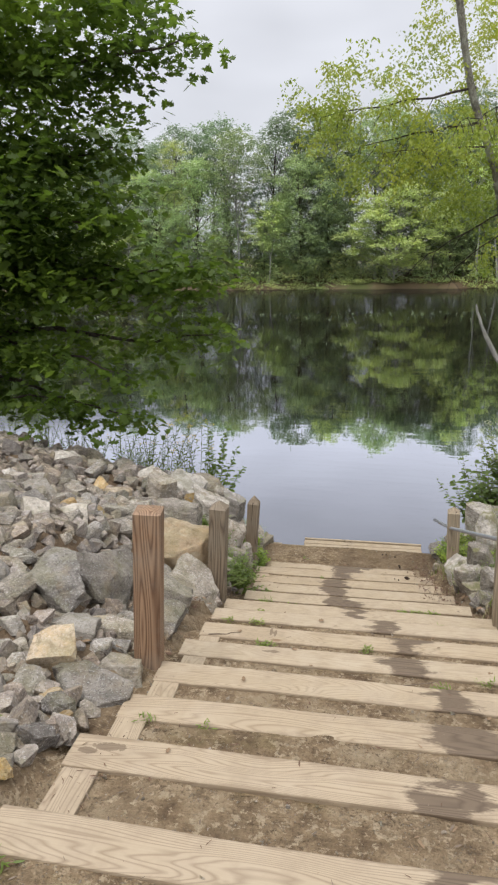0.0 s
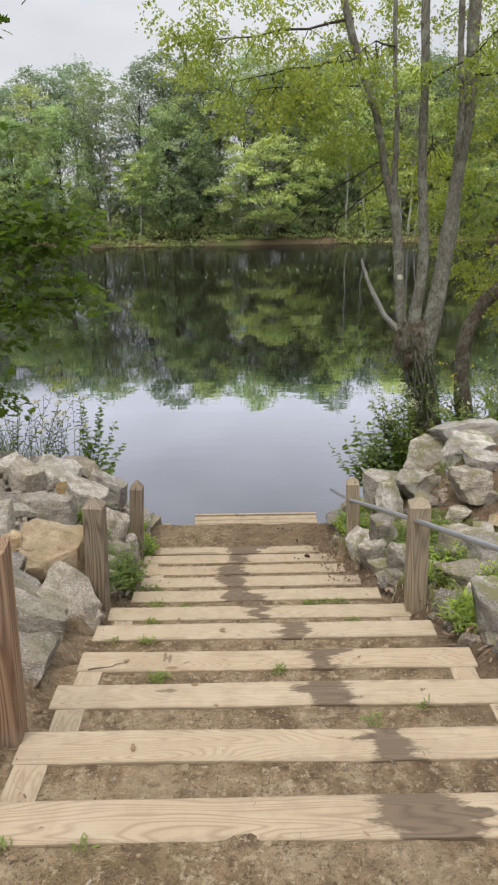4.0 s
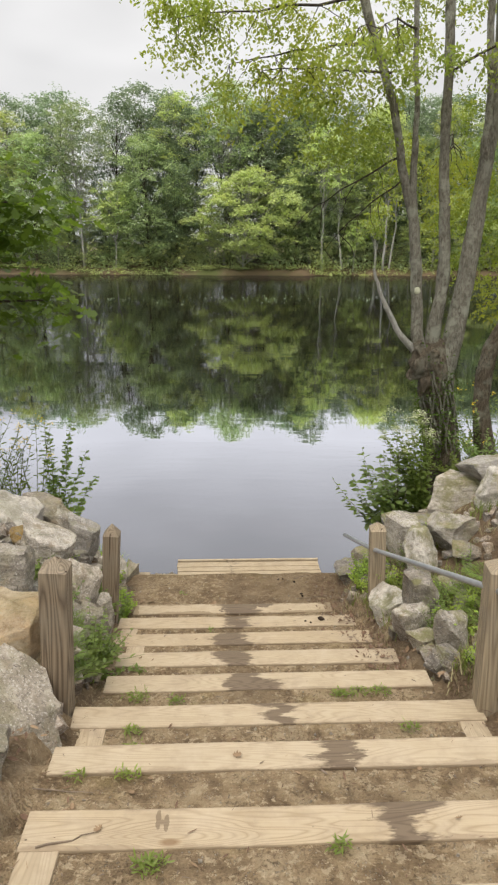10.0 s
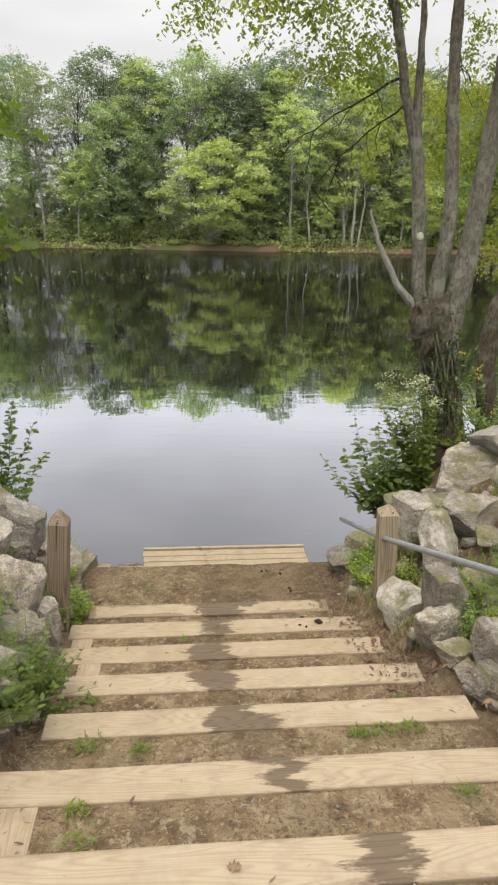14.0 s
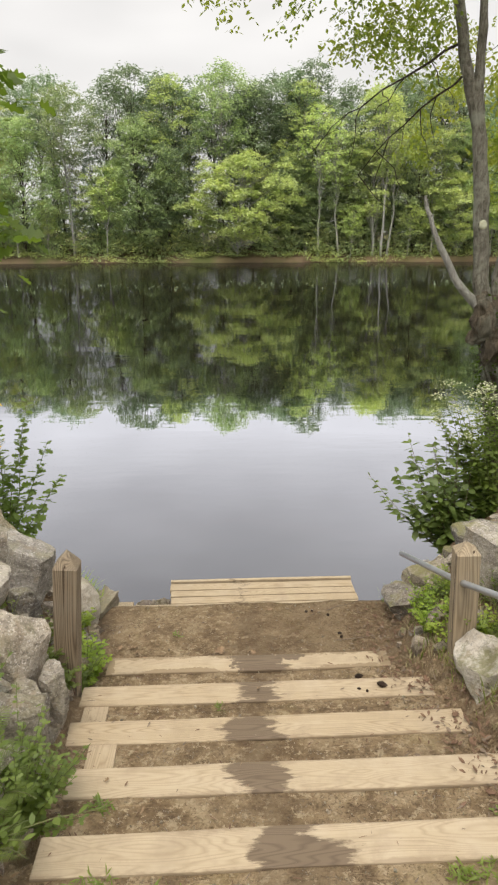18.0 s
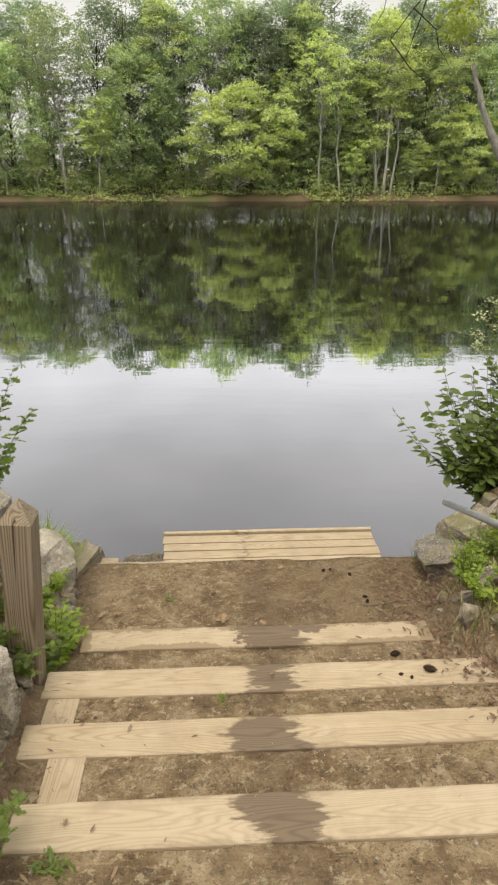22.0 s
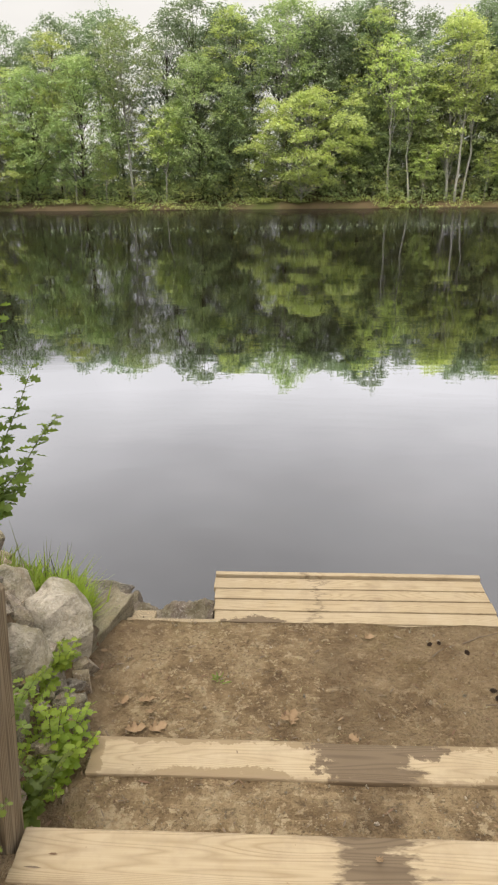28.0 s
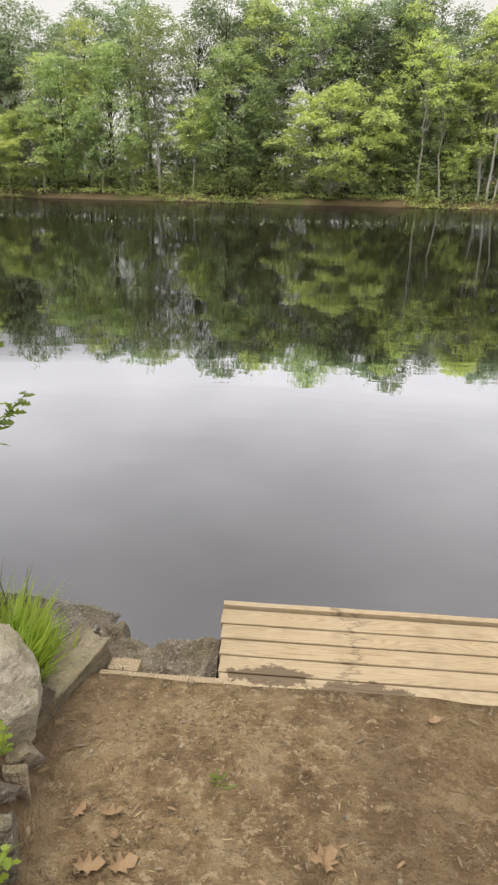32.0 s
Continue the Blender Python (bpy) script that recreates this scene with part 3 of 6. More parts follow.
def leaves_mesh(name, spots, material, shape):
    """Leaves as one mesh: spots of (place, x axis, y axis), each with the outline of shape, folded a little along its rib."""
    k = len(shape)
    sx = np.array([p[0] for p in shape])
    sy = np.array([p[1] for p in shape])
    fold = np.abs(sy) * 0.28
    P = np.array([s[0] for s in spots], float)
    X = np.array([s[1] for s in spots], float)
    Y = np.array([s[2] for s in spots], float)
    N = np.cross(X, Y)
    N /= np.linalg.norm(N, axis=1)[:, None] + 1e-9
    L = np.linalg.norm(X, axis=1)[:, None, None]
    V = P[:, None] + X[:, None] * sx[None, :, None] + Y[:, None] * sy[None, :, None] + N[:, None] * fold[None, :, None] * L
    me = bpy.data.meshes.new(name)
    n = len(spots)
    me.vertices.add(n * k)
    me.vertices.foreach_set("co", V.ravel())
    me.loops.add(n * k)
    me.loops.foreach_set("vertex_index", np.arange(n * k))
    me.polygons.add(n)
    me.polygons.foreach_set("loop_start", np.arange(n) * k)
    me.update()
    me.validate()
    me.materials.append(material)
    return me


SLIP = [(0, 0), (0.5, 0.3), (1, 0), (0.5, -0.3)]
OVAL = [(0, 0), (0.25, 0.2), (0.6, 0.24), (1, 0), (0.6, -0.24), (0.25, -0.2)]
LANCE = [(0, 0), (0.3, 0.1), (0.65, 0.09), (1, 0), (0.65, -0.09), (0.3, -0.1)]
OAK = [(0, 0), (0.14, 0.07), (0.2, 0.26), (0.34, 0.12), (0.5, 0.4), (0.6, 0.15), (0.78, 0.26), (1, 0), (0.78, -0.26), (0.6, -0.15), (0.5, -0.4), (0.34, -0.12), (0.2, -0.26), (0.14, -0.07)]


def leaf_axes(rng, size, droop=0.3, flat=0.6):
    a = rng.uniform(0, 2 * math.pi)
    x = np.array((math.cos(a), math.sin(a), rng.gauss(-droop, 0.35)))
    x /= np.linalg.norm(x)
    up = np.array((rng.gauss(0, 1 - flat), rng.gauss(0, 1 - flat), 1.0))
    y = np.cross(up, x)
    y /= np.linalg.norm(y) + 1e-9
    s = size * rng.uniform(0.7, 1.25)
    return x * s, y * s


# ---------------- the ground ----------------
# stair timbers from the lowest up: downhill edge, top, left end, right end
TIMBERS = [
    (1.805, -0.583, -0.09, 1.66), (1.315, -0.412, -0.14, 1.765), (0.91, -0.300, -0.12, 1.80), (0.452, -0.150, -0.01, 1.87),
    (0.0, 0.0, 0.0, 1.945), (-0.525, 0.195, -0.065, 2.045), (-1.06, 0.42, -0.02, 2.06), (-1.60, 0.622, 0.04, 2.11),
    (-2.037, 0.770, 0.04, 2.15), (-2.52, 0.945, 0.065, 2.2), (-2.955, 1.08, 0.06, 2.24), (-3.393, 1.212, 0.04, 2.28), (-3.862, 1.338, 0.02, 2.30),
]
DEPTH = 0.16
WATER_Z = -1.25


def ramp(v, a, b):
    f = np.clip((v - a) / (b - a), 0, 1)
    return f * f * (3 - 2 * f)


def stair_z(y):
    """The trodden earth along the flight: a tread behind each timber, and the sloping landing."""
    y = np.asarray(y, float)
    z = np.interp(y, [-7.0, -4.02], [1.50, 1.47])
    for k in range(len(TIMBERS) - 1, -1, -1):
        edge = TIMBERS[k][0] - 0.08
        below = TIMBERS[k - 1][1] if k else -0.735
        top = TIMBERS[k][1] if k < len(TIMBERS) - 1 else TIMBERS[k][1]
        z = np.where(y > edge - 0.3 if k == len(TIMBERS) - 1 else y > 99, top, z)
        z = np.where(y > edge, below, z)
    z = np.where(y > TIMBERS[0][0] - 0.08, np.interp(y, [1.8, 2.1, 2.745, 2.765, 3.12, 3.5, 5.0, 8.0], [-0.735, -0.762, -0.775, -1.2, -1.3, -1.5, -1.9, -2.6]), z)
    return z - 0.012


def slope_z(y):
    return np.interp(y, [-7, -3.9, 1.8, 2.7, 3.1, 3.5, 5.0, 8.0], [1.5, 1.37, -0.6, -0.84, -1.02, -1.42, -1.9, -2.6])


def left_edge(y):
    return np.interp(y, [-4, -2.5, -0.5, 0.2, 1.3, 2.2, 3.0], [0.02, 0.04, -0.06, -0.02, -0.14, -0.16, -0.42])


def right_edge(y):
    return np.interp(y, [-4, -2.0, -0.5, 0.5, 1.8, 2.4, 3.0], [2.3, 2.14, 2.04, 1.86, 1.72, 1.86, 2.0])


def bank_z(x, y):
    """Height of the ground at any place near the stairs."""
    x, y = np.asarray(x, float), np.asarray(y, float)
    dl, dr = left_edge(y) - x, x - right_edge(y)
    # the left bank keeps its height nearly to the water; the right one runs further out round the tree
    yl = np.where(y > 1.6, 1.6 + (y - 1.6) * np.interp(dl, [0.3, 1.2], [1.0, 0.8]), y)
    reach = np.interp(x, [2.0, 2.7, 3.6, 5.0], [0.0, 0.5, 1.4, 3.0])
    yr = np.where(y > 1.4, 1.4 + np.maximum(y - 1.4 - reach, 0) + np.minimum(y - 1.4, reach) * 0.35, y)
    up_l = np.minimum(0.68 * np.maximum(dl, 0), 0.62) + 0.22 * np.maximum(dl - 0.9, 0)
    up_l = np.minimum(up_l, 1.75) * ramp(y, -3.5, -1.6) * (1 - 0.75 * ramp(yl, 2.75, 3.6))
    up_l = up_l * (1 - 0.62 * ramp(y, -2.6, -2.2) * (1 - ramp(y, -0.6, -0.1)) * (1 - ramp(dl, 0.35, 0.95)))
    up_l = up_l + 0.24 * ramp(dl, 0.12, 0.42) * ramp(y, 0.7, 1.3) * (1 - ramp(y, 2.0, 2.5))
    up_r = np.minimum(0.68 * np.maximum(dr, 0), 0.92) + 0.14 * np.maximum(dr - 1.3, 0)
    up_r = np.minimum(up_r, 1.6) * np.interp(y, [-3.4, -1.0, 0.0, 0.4, 0.9, 1.3], [0.0, 0.2, 0.18, 0.25, 0.62, 0.92]) * (1 - 0.6 * ramp(yr, 2.9, 4.2))
    z = np.where(dl > 0, slope_z(yl) + up_l, np.where(dr > 0, slope_z(yr) + up_r, stair_z(y)))
    blend_l, blend_r = ramp(dl, 0.0, 0.12), ramp(dr, 0.0, 0.12)
    z = np.where(dl > 0, z * blend_l + (1 - blend_l) * stair_z(y), z)
    return np.where(dr > 0, z * blend_r + (1 - blend_r) * stair_z(y), z)


def ground_z(x, y):
    z = bank_z(x, y)
    y = y + np.where(y > 80, 0.9 * np.sin(x * 0.21 + 0.6) + 0.5 * np.sin(x * 0.57 + 2.0) + 0.3 * np.sin(x * 1.33), 0.0)
    far = np.interp(y, [78, 83.4, 84.0, 84.5, 88, 96, 130, 300], [-2.6, -1.5, -1.12, -0.72, -0.1, 0.6, 2.5, 3.0])
    return np.where(y > 8, far, np.where(np.abs(x) > 40, np.minimum(z, 1.6), z))


def axis_steps(*runs):
    out = []
    for a, b, s in runs:
        out += list(np.arange(a, b - 1e-6, s))
    return np.array(out + [runs[-1][1]])


def build_ground():
    xs = axis_steps((-600, -100, 100), (-100, -20, 10), (-20, -6, 1.0), (-6, -1.0, 0.2), (-1.0, 3.4, 0.05), (3.4, 7, 0.2), (7, 20, 1.0), (20, 100, 10), (100, 600, 100))
    lines = [2.745, 2.765]
    for edge, *_ in TIMBERS:
        lines += [edge - 0.085, edge - 0.075]
    ys = axis_steps((-60, -12, 8), (-12, -5, 0.5), (-5, 3.8, 0.05), (3.8, 8, 0.25), (8, 80, 8), (80, 90, 0.4), (90, 130, 5), (130, 900, 110))
    ys = np.array(sorted(set(np.round(np.concatenate([ys, lines]), 4))))
    X, Y = np.meshgrid(xs, ys)
    Z = ground_z(X, Y)
    for i in range(Z.shape[0]):
        for j in range(Z.shape[1]):
            x, y = X[i, j], Y[i, j]
            if -7 < x < 8 and -6 < y < 8:
                on = left_edge(y) < x < right_edge(y)
                Z[i, j] += (0.012 if on else 0.05) * noise.fractal((x * 3, y * 3, 0.0), 0.8, 2.1, 4)
            elif 80 < y < 92:
                Z[i, j] += 0.25 * noise.fractal((x * 0.35, y * 0.5, 0.0), 0.8, 2.1, 3)
    nx, ny = len(xs), len(ys)
    a = (np.arange(ny - 1)[:, None] * nx + np.arange(nx - 1)[None]).ravel()
    faces = np.stack([a, a + 1, a + nx + 1, a + nx], 1)
    me = bpy.data.meshes.new("ground")
    me.from_pydata(np.stack([X.ravel(), Y.ravel(), Z.ravel()], 1).tolist(), [], faces.tolist())
    me.materials.append(DIRT)
    me.polygons.foreach_set("use_smooth", [True] * len(me.polygons))
    tagged(new("ground", me), "brown trodden earth sloping down to a pond", "ground", kind="structure")


build_ground()


def build_water():
    me = bpy.data.meshes.new("water")
    me.from_pydata([(-600, 2.6, WATER_Z), (600, 2.6, WATER_Z), (600, 86, WATER_Z), (-600, 86, WATER_Z)], [], [(0, 1, 2, 3)])
    me.materials.append(WATER)
    tagged(new("water", me), "calm dark pond water mirroring trees and sky", "water", kind="structure")


build_water()


# ---------------- stairs, posts, rail, dock ----------------
for k, (edge, top, xl, xr) in enumerate(TIMBERS):
    label = "pale sawn pine timber set across the earth stairs"
    if k == 0:
        label = "lowest stair timber, half buried under damp earth"
    bm = beam(xr - xl, DEPTH, 0.15, 0.007, 0.004, k)
    ob = solid("stair_timber", bm, TIMBER, ((xl + xr) / 2, edge - DEPTH / 2, top), label, "timber step", "stair timbers")
    ob.rotation_euler = (0, 0, radians(random.uniform(-0.25, 0.25)))


def side_timber(x0, y0, y1, z, tilt=0.0):
    bm = beam(y1 - y0, 0.13, 0.12, 0.006, 0.003, int(abs(y0 * 100)))
    ob = solid("side_timber", bm, TIMBER, (x0, (y0 + y1) / 2, z), "weathered pine timber laid along the stair edge", "timber", "side timbers")
    ob.rotation_euler = (0, 0, radians(90 + tilt))


for k in range(12, 0, -1):
    e1, t1, l1, r1 = TIMBERS[k]
    e0, t0, l0, r0 = TIMBERS[k - 1]
    if k in (12, 11, 10, 9, 8, 6, 3, 2):
        side_timber(max(l0, l1) + 0.075, e1 - 0.02, e0 - DEPTH + 0.004, t0 - 0.004)
    if k in (12, 11, 10, 9, 8, 6):
        side_timber(min(r0, r1) - 0.085, e1 - 0.02, e0 - DEPTH + 0.004, t0 - 0.004)


def post(at, height, width, material, label, lean=(0, 0), turn=0.0, cap=0.05):
    """A square post with a low pyramid cut on its top and worn edges."""
    bm = bmesh.new()
    w = width / 2
    foot = -0.35
    bmesh.ops.create_cube(bm, size=1, matrix=Matrix.Translation((0, 0, (height - cap + foot) / 2)) @ Matrix.Diagonal((width, width, height - cap - foot, 1)))
    top = max(bm.faces, key=lambda f: f.calc_center_median().z)
    r = bmesh.ops.poke(bm, faces=[top])
    r["verts"][0].co.z += cap
    bmesh.ops.bevel(bm, geom=[e for e in bm.edges if abs(e.verts[0].co.z - e.verts[1].co.z) > 0.5], offset=0.008, segments=2, affect="EDGES", profile=0.6)
    for z in np.arange(0.1, height - cap, 0.15):
        bmesh.ops.bisect_plane(bm, geom=bm.verts[:] + bm.edges[:] + bm.faces[:], plane_co=(0, 0, z), plane_no=(0, 0, 1))
    for v in bm.verts:
        v.co += 0.0025 * noise.noise_vector(v.co * 4 + Vector(at))
    ob = solid("stair_post", bm, material, at, label, "wooden post", "stair posts")
    ob.rotation_euler = (radians(lean[0]), radians(lean[1]), radians(turn))
    return ob


post((0.0, -2.53, 0.95), 0.84, 0.13, POST_NEW, "square reddish-brown pine post beside the upper stairs", lean=(0, 3.0), turn=8, cap=0.03)
post((-0.147, -0.53, 0.16), 0.90, 0.135, POST_MID, "square brown pine post with pyramid top among boulders", lean=(0, 3.0), cap=0.06)
post((-0.218, 1.28, -0.44), 0.88, 0.122, POST_MID, "weathered square post with pointed top near the landing", lean=(0, 4.2), cap=0.09)
post((1.965, 1.36, -0.44), 0.83, 0.125, POST_OLD, "weathered tan post with pointed top carrying the rail", lean=(0, -2.4), turn=-6, cap=0.06)
post((2.09, -0.57, 0.16), 0.88, 0.138, POST_OLD, "tan pine post with pyramid top carrying the rail", lean=(0, -1.3), turn=-6, cap=0.055)


def build_rail():
    pts = [(1.83, 2.18, -0.096), (1.905, 1.35, 0.155), (2.03, -0.57, 0.875), (2.20, -1.5, 1.17), (2.42, -3.2, 1.75), (2.44, -3.28, 1.70), (2.44, -3.3, 1.0)]
    root = thing("handrail", "grey galvanised pipe handrail fixed to two posts", "handrail", (1.95, 0, 0))
    bm = tube([Vector(p) - Vector((1.95, 0, 0)) for p in pts], [0.0175] * len(pts), 12)
    part("pipe", bm, METAL, root, smooth=True)
    for y in (1.36, -0.57):
        bm = bmesh.new()
        x = float(np.interp(y, [-0.57, 1.36], [2.03, 1.905])) - 1.95
        z = float(np.interp(y, [-0.57, 1.36], [0.875, 0.155]))
        bmesh.ops.create_cube(bm, size=1, matrix=Matrix.Translation((x + 0.012, y, z)) @ Matrix.Diagonal((0.012, 0.05, 0.075, 1)))
        bmesh.ops.bevel(bm, geom=bm.edges[:], offset=0.003, segments=1, affect="EDGES")
        part("bracket", bm, METAL, root, "galvanised strap")


build_rail()


def build_dock():
    root = thing("dock_platform", "small pale plank platform at the water's edge", "dock", (0.99, 3.36, -1.088))
    ys = [(2.80, 2.92), (2.925, 3.035), (3.04, 3.152), (3.157, 3.267), (3.272, 3.382), (3.387, 3.491), (3.496, 3.612), (3.618, 3.662)]
    for n, (a, b) in enumerate(ys):
        top = 0.0 if n < 7 else 0.016
        left = 0.153 + 0.07 * (3.66 - b) + random.uniform(-0.004, 0.004)
        right = 1.807 + random.uniform(-0.006, 0.006)
        bm = beam(right - left, b - a - 0.007, 0.035, 0.004, 0.002, 40 + n)
        ob = part("plank", bm, TIMBER, root)
        ob.location = ((left + right) / 2 - 0.99, (a + b) / 2 - 3.36, top)
    for x in (-0.75, 0.79):
        bm = beam(0.84, 0.04, 0.13, 0.003, 0.001, 60)
        ob = part("joist", bm, TIMBER, root)
        ob.location, ob.rotation_euler = (x, -0.14, -0.037), (0, 0, radians(90))
    bm = beam(1.64, 0.04, 0.14, 0.003, 0.001, 61)
    ob = part("fascia", bm, TIMBER, root)
    ob.location = (0, 0.3, -0.037)
    for x in (-0.74, 0.74):
        bm = beam(0.09, 0.09, 0.9, 0.004, 0.001, 62, 2)
        ob = part("leg", bm, TIMBER, root)
        ob.location = (x, 0.2, -0.175)


build_dock()

solid("edging_board", beam(0.46, 0.03, 0.2, 0.004, 0.003, 78, 5), POST_OLD, (0.02, 2.775, -0.802), "weathered board holding the front of the earth landing", "board")
ob = solid("edging_timber", beam(0.12, 0.07, 0.1, 0.008, 0.006, 77, 3), POST_OLD, (-0.14, 2.86, -0.83), "short stub of edging timber at the corner of the landing", "timber")


# ---------------- stones ----------------
def rock_shape(seed, level=3, skin=0.05, cuts=0):
    """An angular broken stone in a box of unit size: a block split along flat fracture faces, edges worn, with a rough skin."""
    rng = random.Random(seed)
    bm = bmesh.new()
    bmesh.ops.create_cube(bm, size=1.0)
    for v in bm.verts:
        v.co += Vector((rng.uniform(-0.12, 0.12), rng.uniform(-0.12, 0.12), rng.uniform(-0.12, 0.12)))
    for _ in range(cuts or (rng.randint(6, 9) if level > 1 else 4)):
        n = Vector((rng.gauss(0, 1), rng.gauss(0, 1), rng.gauss(0, 0.9))).normalized()
        cut = bmesh.ops.bisect_plane(bm, geom=bm.verts[:] + bm.edges[:] + bm.faces[:], plane_co=n * (rng.uniform(0.42, 0.5) if cuts else rng.uniform(0.33, 0.52)), plane_no=n, clear_outer=True)
        rim = [e for e in cut["geom_cut"] if isinstance(e, bmesh.types.BMEdge)]
        if rim:
            bmesh.ops.contextual_create(bm, geom=rim)
    if level > 1:
        bmesh.ops.bevel(bm, geom=bm.edges[:], offset=0.028, segments=1, affect="EDGES", clamp_overlap=True)
    bmesh.ops.triangulate(bm, faces=bm.faces[:])
    for _ in range(max(0, level - 2)):
        long_edges = [e for e in bm.edges if e.calc_length() > 0.13]
        bmesh.ops.subdivide_edges(bm, edges=long_edges, cuts=2 if level > 3 else 1)
        bmesh.ops.triangulate(bm, faces=bm.faces[:])
    ph = Vector((seed * 3.1, seed * 1.7, seed * 0.9))
    for v in bm.verts:
        v.co += noise.noise_vector(v.co * 2.3 + ph) * 0.05
        if level > 1:
            v.co += v.co.normalized() * (skin * noise.fractal(v.co * 4.0 + ph, 0.8, 2.1, 4))
    lo = [min(v.co[k] for v in bm.verts) for k in range(3)]
    hi = [max(v.co[k] for v in bm.verts) for k in range(3)]
    for v in bm.verts:
        v.co = Vector([(v.co[k] - lo[k]) / (hi[k] - lo[k]) - 0.5 for k in range(3)])
    return bm


def rock_mesh(seed, material, level=3):
    me = to_mesh("stone", rock_shape(seed, level), material, True)
    me.set_sharp_from_angle(angle=radians(28))
    return me


ROCKS, BOULDERS = {}, {}
for tone, material in (("grey", ROCK_GREY), ("pale", ROCK_PALE), ("tan", ROCK_TAN), ("dark", ROCK_DARK), ("earthy", ROCK_EARTHY), ("rusty", ROCK_RUSTY)):
    first = 10 + len(ROCKS) * 20
    ROCKS[tone] = [rock_mesh(first + i, material) for i in range(6)]
    BOULDERS[tone] = [rock_mesh(first + 10 + i, material, 4) for i in range(5)]

ROUND = to_mesh("stone", rock_shape(905, 4, 0.032, 40), ROCK_PALE, True)
ROUND.set_sharp_from_angle(angle=radians(55))

STONE_LABEL = {
    "grey": "angular grey granite stone with dark flecks", "pale": "pale grey-white broken granite stone",
    "tan": "tan granite stone with rusty flecks", "rusty": "rust-stained orange and cream granite stone", "dark": "dark grey split stone", "earthy": "khaki-brown stone caked with earth and moss",
}
rock_rng = random.Random(5)
taken = {}


def settle(x, y, r):
    taken.setdefault((math.floor(x / 0.6), math.floor(y / 0.6)), []).append((x, y, r))


def crowded(x, y, r, pack):
    i, j = math.floor(x / 0.6), math.floor(y / 0.6)
    return any((x - a) ** 2 + (y - b) ** 2 < (pack * (q + r)) ** 2 for di in (-1, 0, 1) for dj in (-1, 0, 1) for a, b, q in taken.get((i + di, j + dj), ()))


def boulder(x, y, z, w, h, tone, no, turn=None, deep=0.95, dip=None):
    """A large stone by the stairs, its middle at (x, y, z). dip: degrees by which it slopes down towards the east."""
    d = w * deep
    foot = float(ground_z(x, y))
    h2 = max(h, (z + h / 2 - foot) * 1.02) if z > WATER_Z + 0.2 else h
    ob = new("boulder", ROUND if tone == "round" else BOULDERS[tone][no % 5])
    tone = "pale" if tone == "round" else tone
    ob.location = (x, y, z + h / 2 - h2 / 2)
    ob.scale = (w * 1.14, d * 1.1, h2 * 1.1)
    if dip is None:
        dip = rock_rng.uniform(2, 16) if x < 1 else rock_rng.uniform(-14, 2)
    ob.rotation_euler = (radians(rock_rng.uniform(-8, 8)), radians(dip), radians(rock_rng.uniform(-25, 25) if turn is None else turn))
    tagged(ob, "large " + STONE_LABEL[tone] + " beside the stairs", "stone", "boulders beside the stairs")
    settle(x, y, max(w, d) * 0.48)


# along the left side of the stairs, from the water up
boulder(-0.385, 2.32, -0.53, 0.27, 0.38, "round", 0, 30, 1.15, 6)
boulder(-0.355, 2.62, -0.86, 0.18, 0.3, "earthy", 2, -13, 3.4, 8)
boulder(-0.42, 1.97, -0.46, 0.22, 0.34, "round", 1, 70)
boulder(-0.62, 2.36, -0.42, 0.24, 0.28, "round", 0, 140)
boulder(-0.23, 1.95, -0.64, 0.12, 0.2, "grey", 1)
boulder(-0.72, 1.90, 0.15, 0.26, 0.3, "grey", 1)
boulder(-0.50, 1.70, 0.14, 0.26, 0.28, "grey", 0)
boulder(-0.38, 0.92, 0.06, 0.25, 0.46, "grey", 3)
boulder(-0.25, 0.50, 0.04, 0.28, 0.26, "grey", 1)
boulder(-0.16, 0.86, -0.14, 0.13, 0.34, "grey", 2)
boulder(-0.46, 1.45, 0.03, 0.16, 0.2, "dark", 1)
boulder(-0.70, 2.20, -0.08, 0.24, 0.24, "grey", 3)
boulder(-0.26, 0.72, -0.06, 0.21, 0.17, "grey", 4)
boulder(-0.63, 1.10, 0.33, 0.38, 0.3, "grey", 0)
boulder(-0.84, 1.95, 0.19, 0.40, 0.3, "grey", 2)
boulder(-1.05, 1.55, 0.40, 0.44, 0.34, "pale", 4)
boulder(-1.12, 1.00, 0.55, 0.30, 0.34, "grey", 0)
boulder(-0.77, 0.50, 0.46, 0.40, 0.34, "grey", 1)
boulder(-0.46, -0.36, 0.52, 0.52, 0.46, "rusty", 0, 5, 0.7, 4)
boulder(-0.56, -0.8, 0.42, 0.42, 0.24, "grey", 4, -12, 0.7, 26)
boulder(-0.3, -0.80, 0.31, 0.5, 0.36, "grey", 2, -18, 0.8, 30)
boulder(-0.42, -1.3, 0.56, 0.46, 0.42, "grey", 1, 14, 0.9, 26)
boulder(-0.66, -1.78, 0.92, 0.5, 0.46, "grey", 3, 20, 0.95, 18)
boulder(-0.28, -1.8, 0.6, 0.32, 0.44, "dark", 2, 0, 1.2, 20)
boulder(-0.50, -2.44, 0.95, 0.36, 0.36, "pale", 0)
boulder(-0.13, -2.95, 1.02, 0.33, 0.2, "grey", 4, 25)
boulder(-0.10, -2.70, 0.95, 0.22, 0.18, "pale", 1)
boulder(-0.34, -3.06, 1.06, 0.18, 0.2, "grey", 2)
boulder(-0.36, -3.32, 1.08, 0.24, 0.16, "dark", 0)
boulder(-0.62, -2.20, 1.16, 0.32, 0.2, "grey", 2)
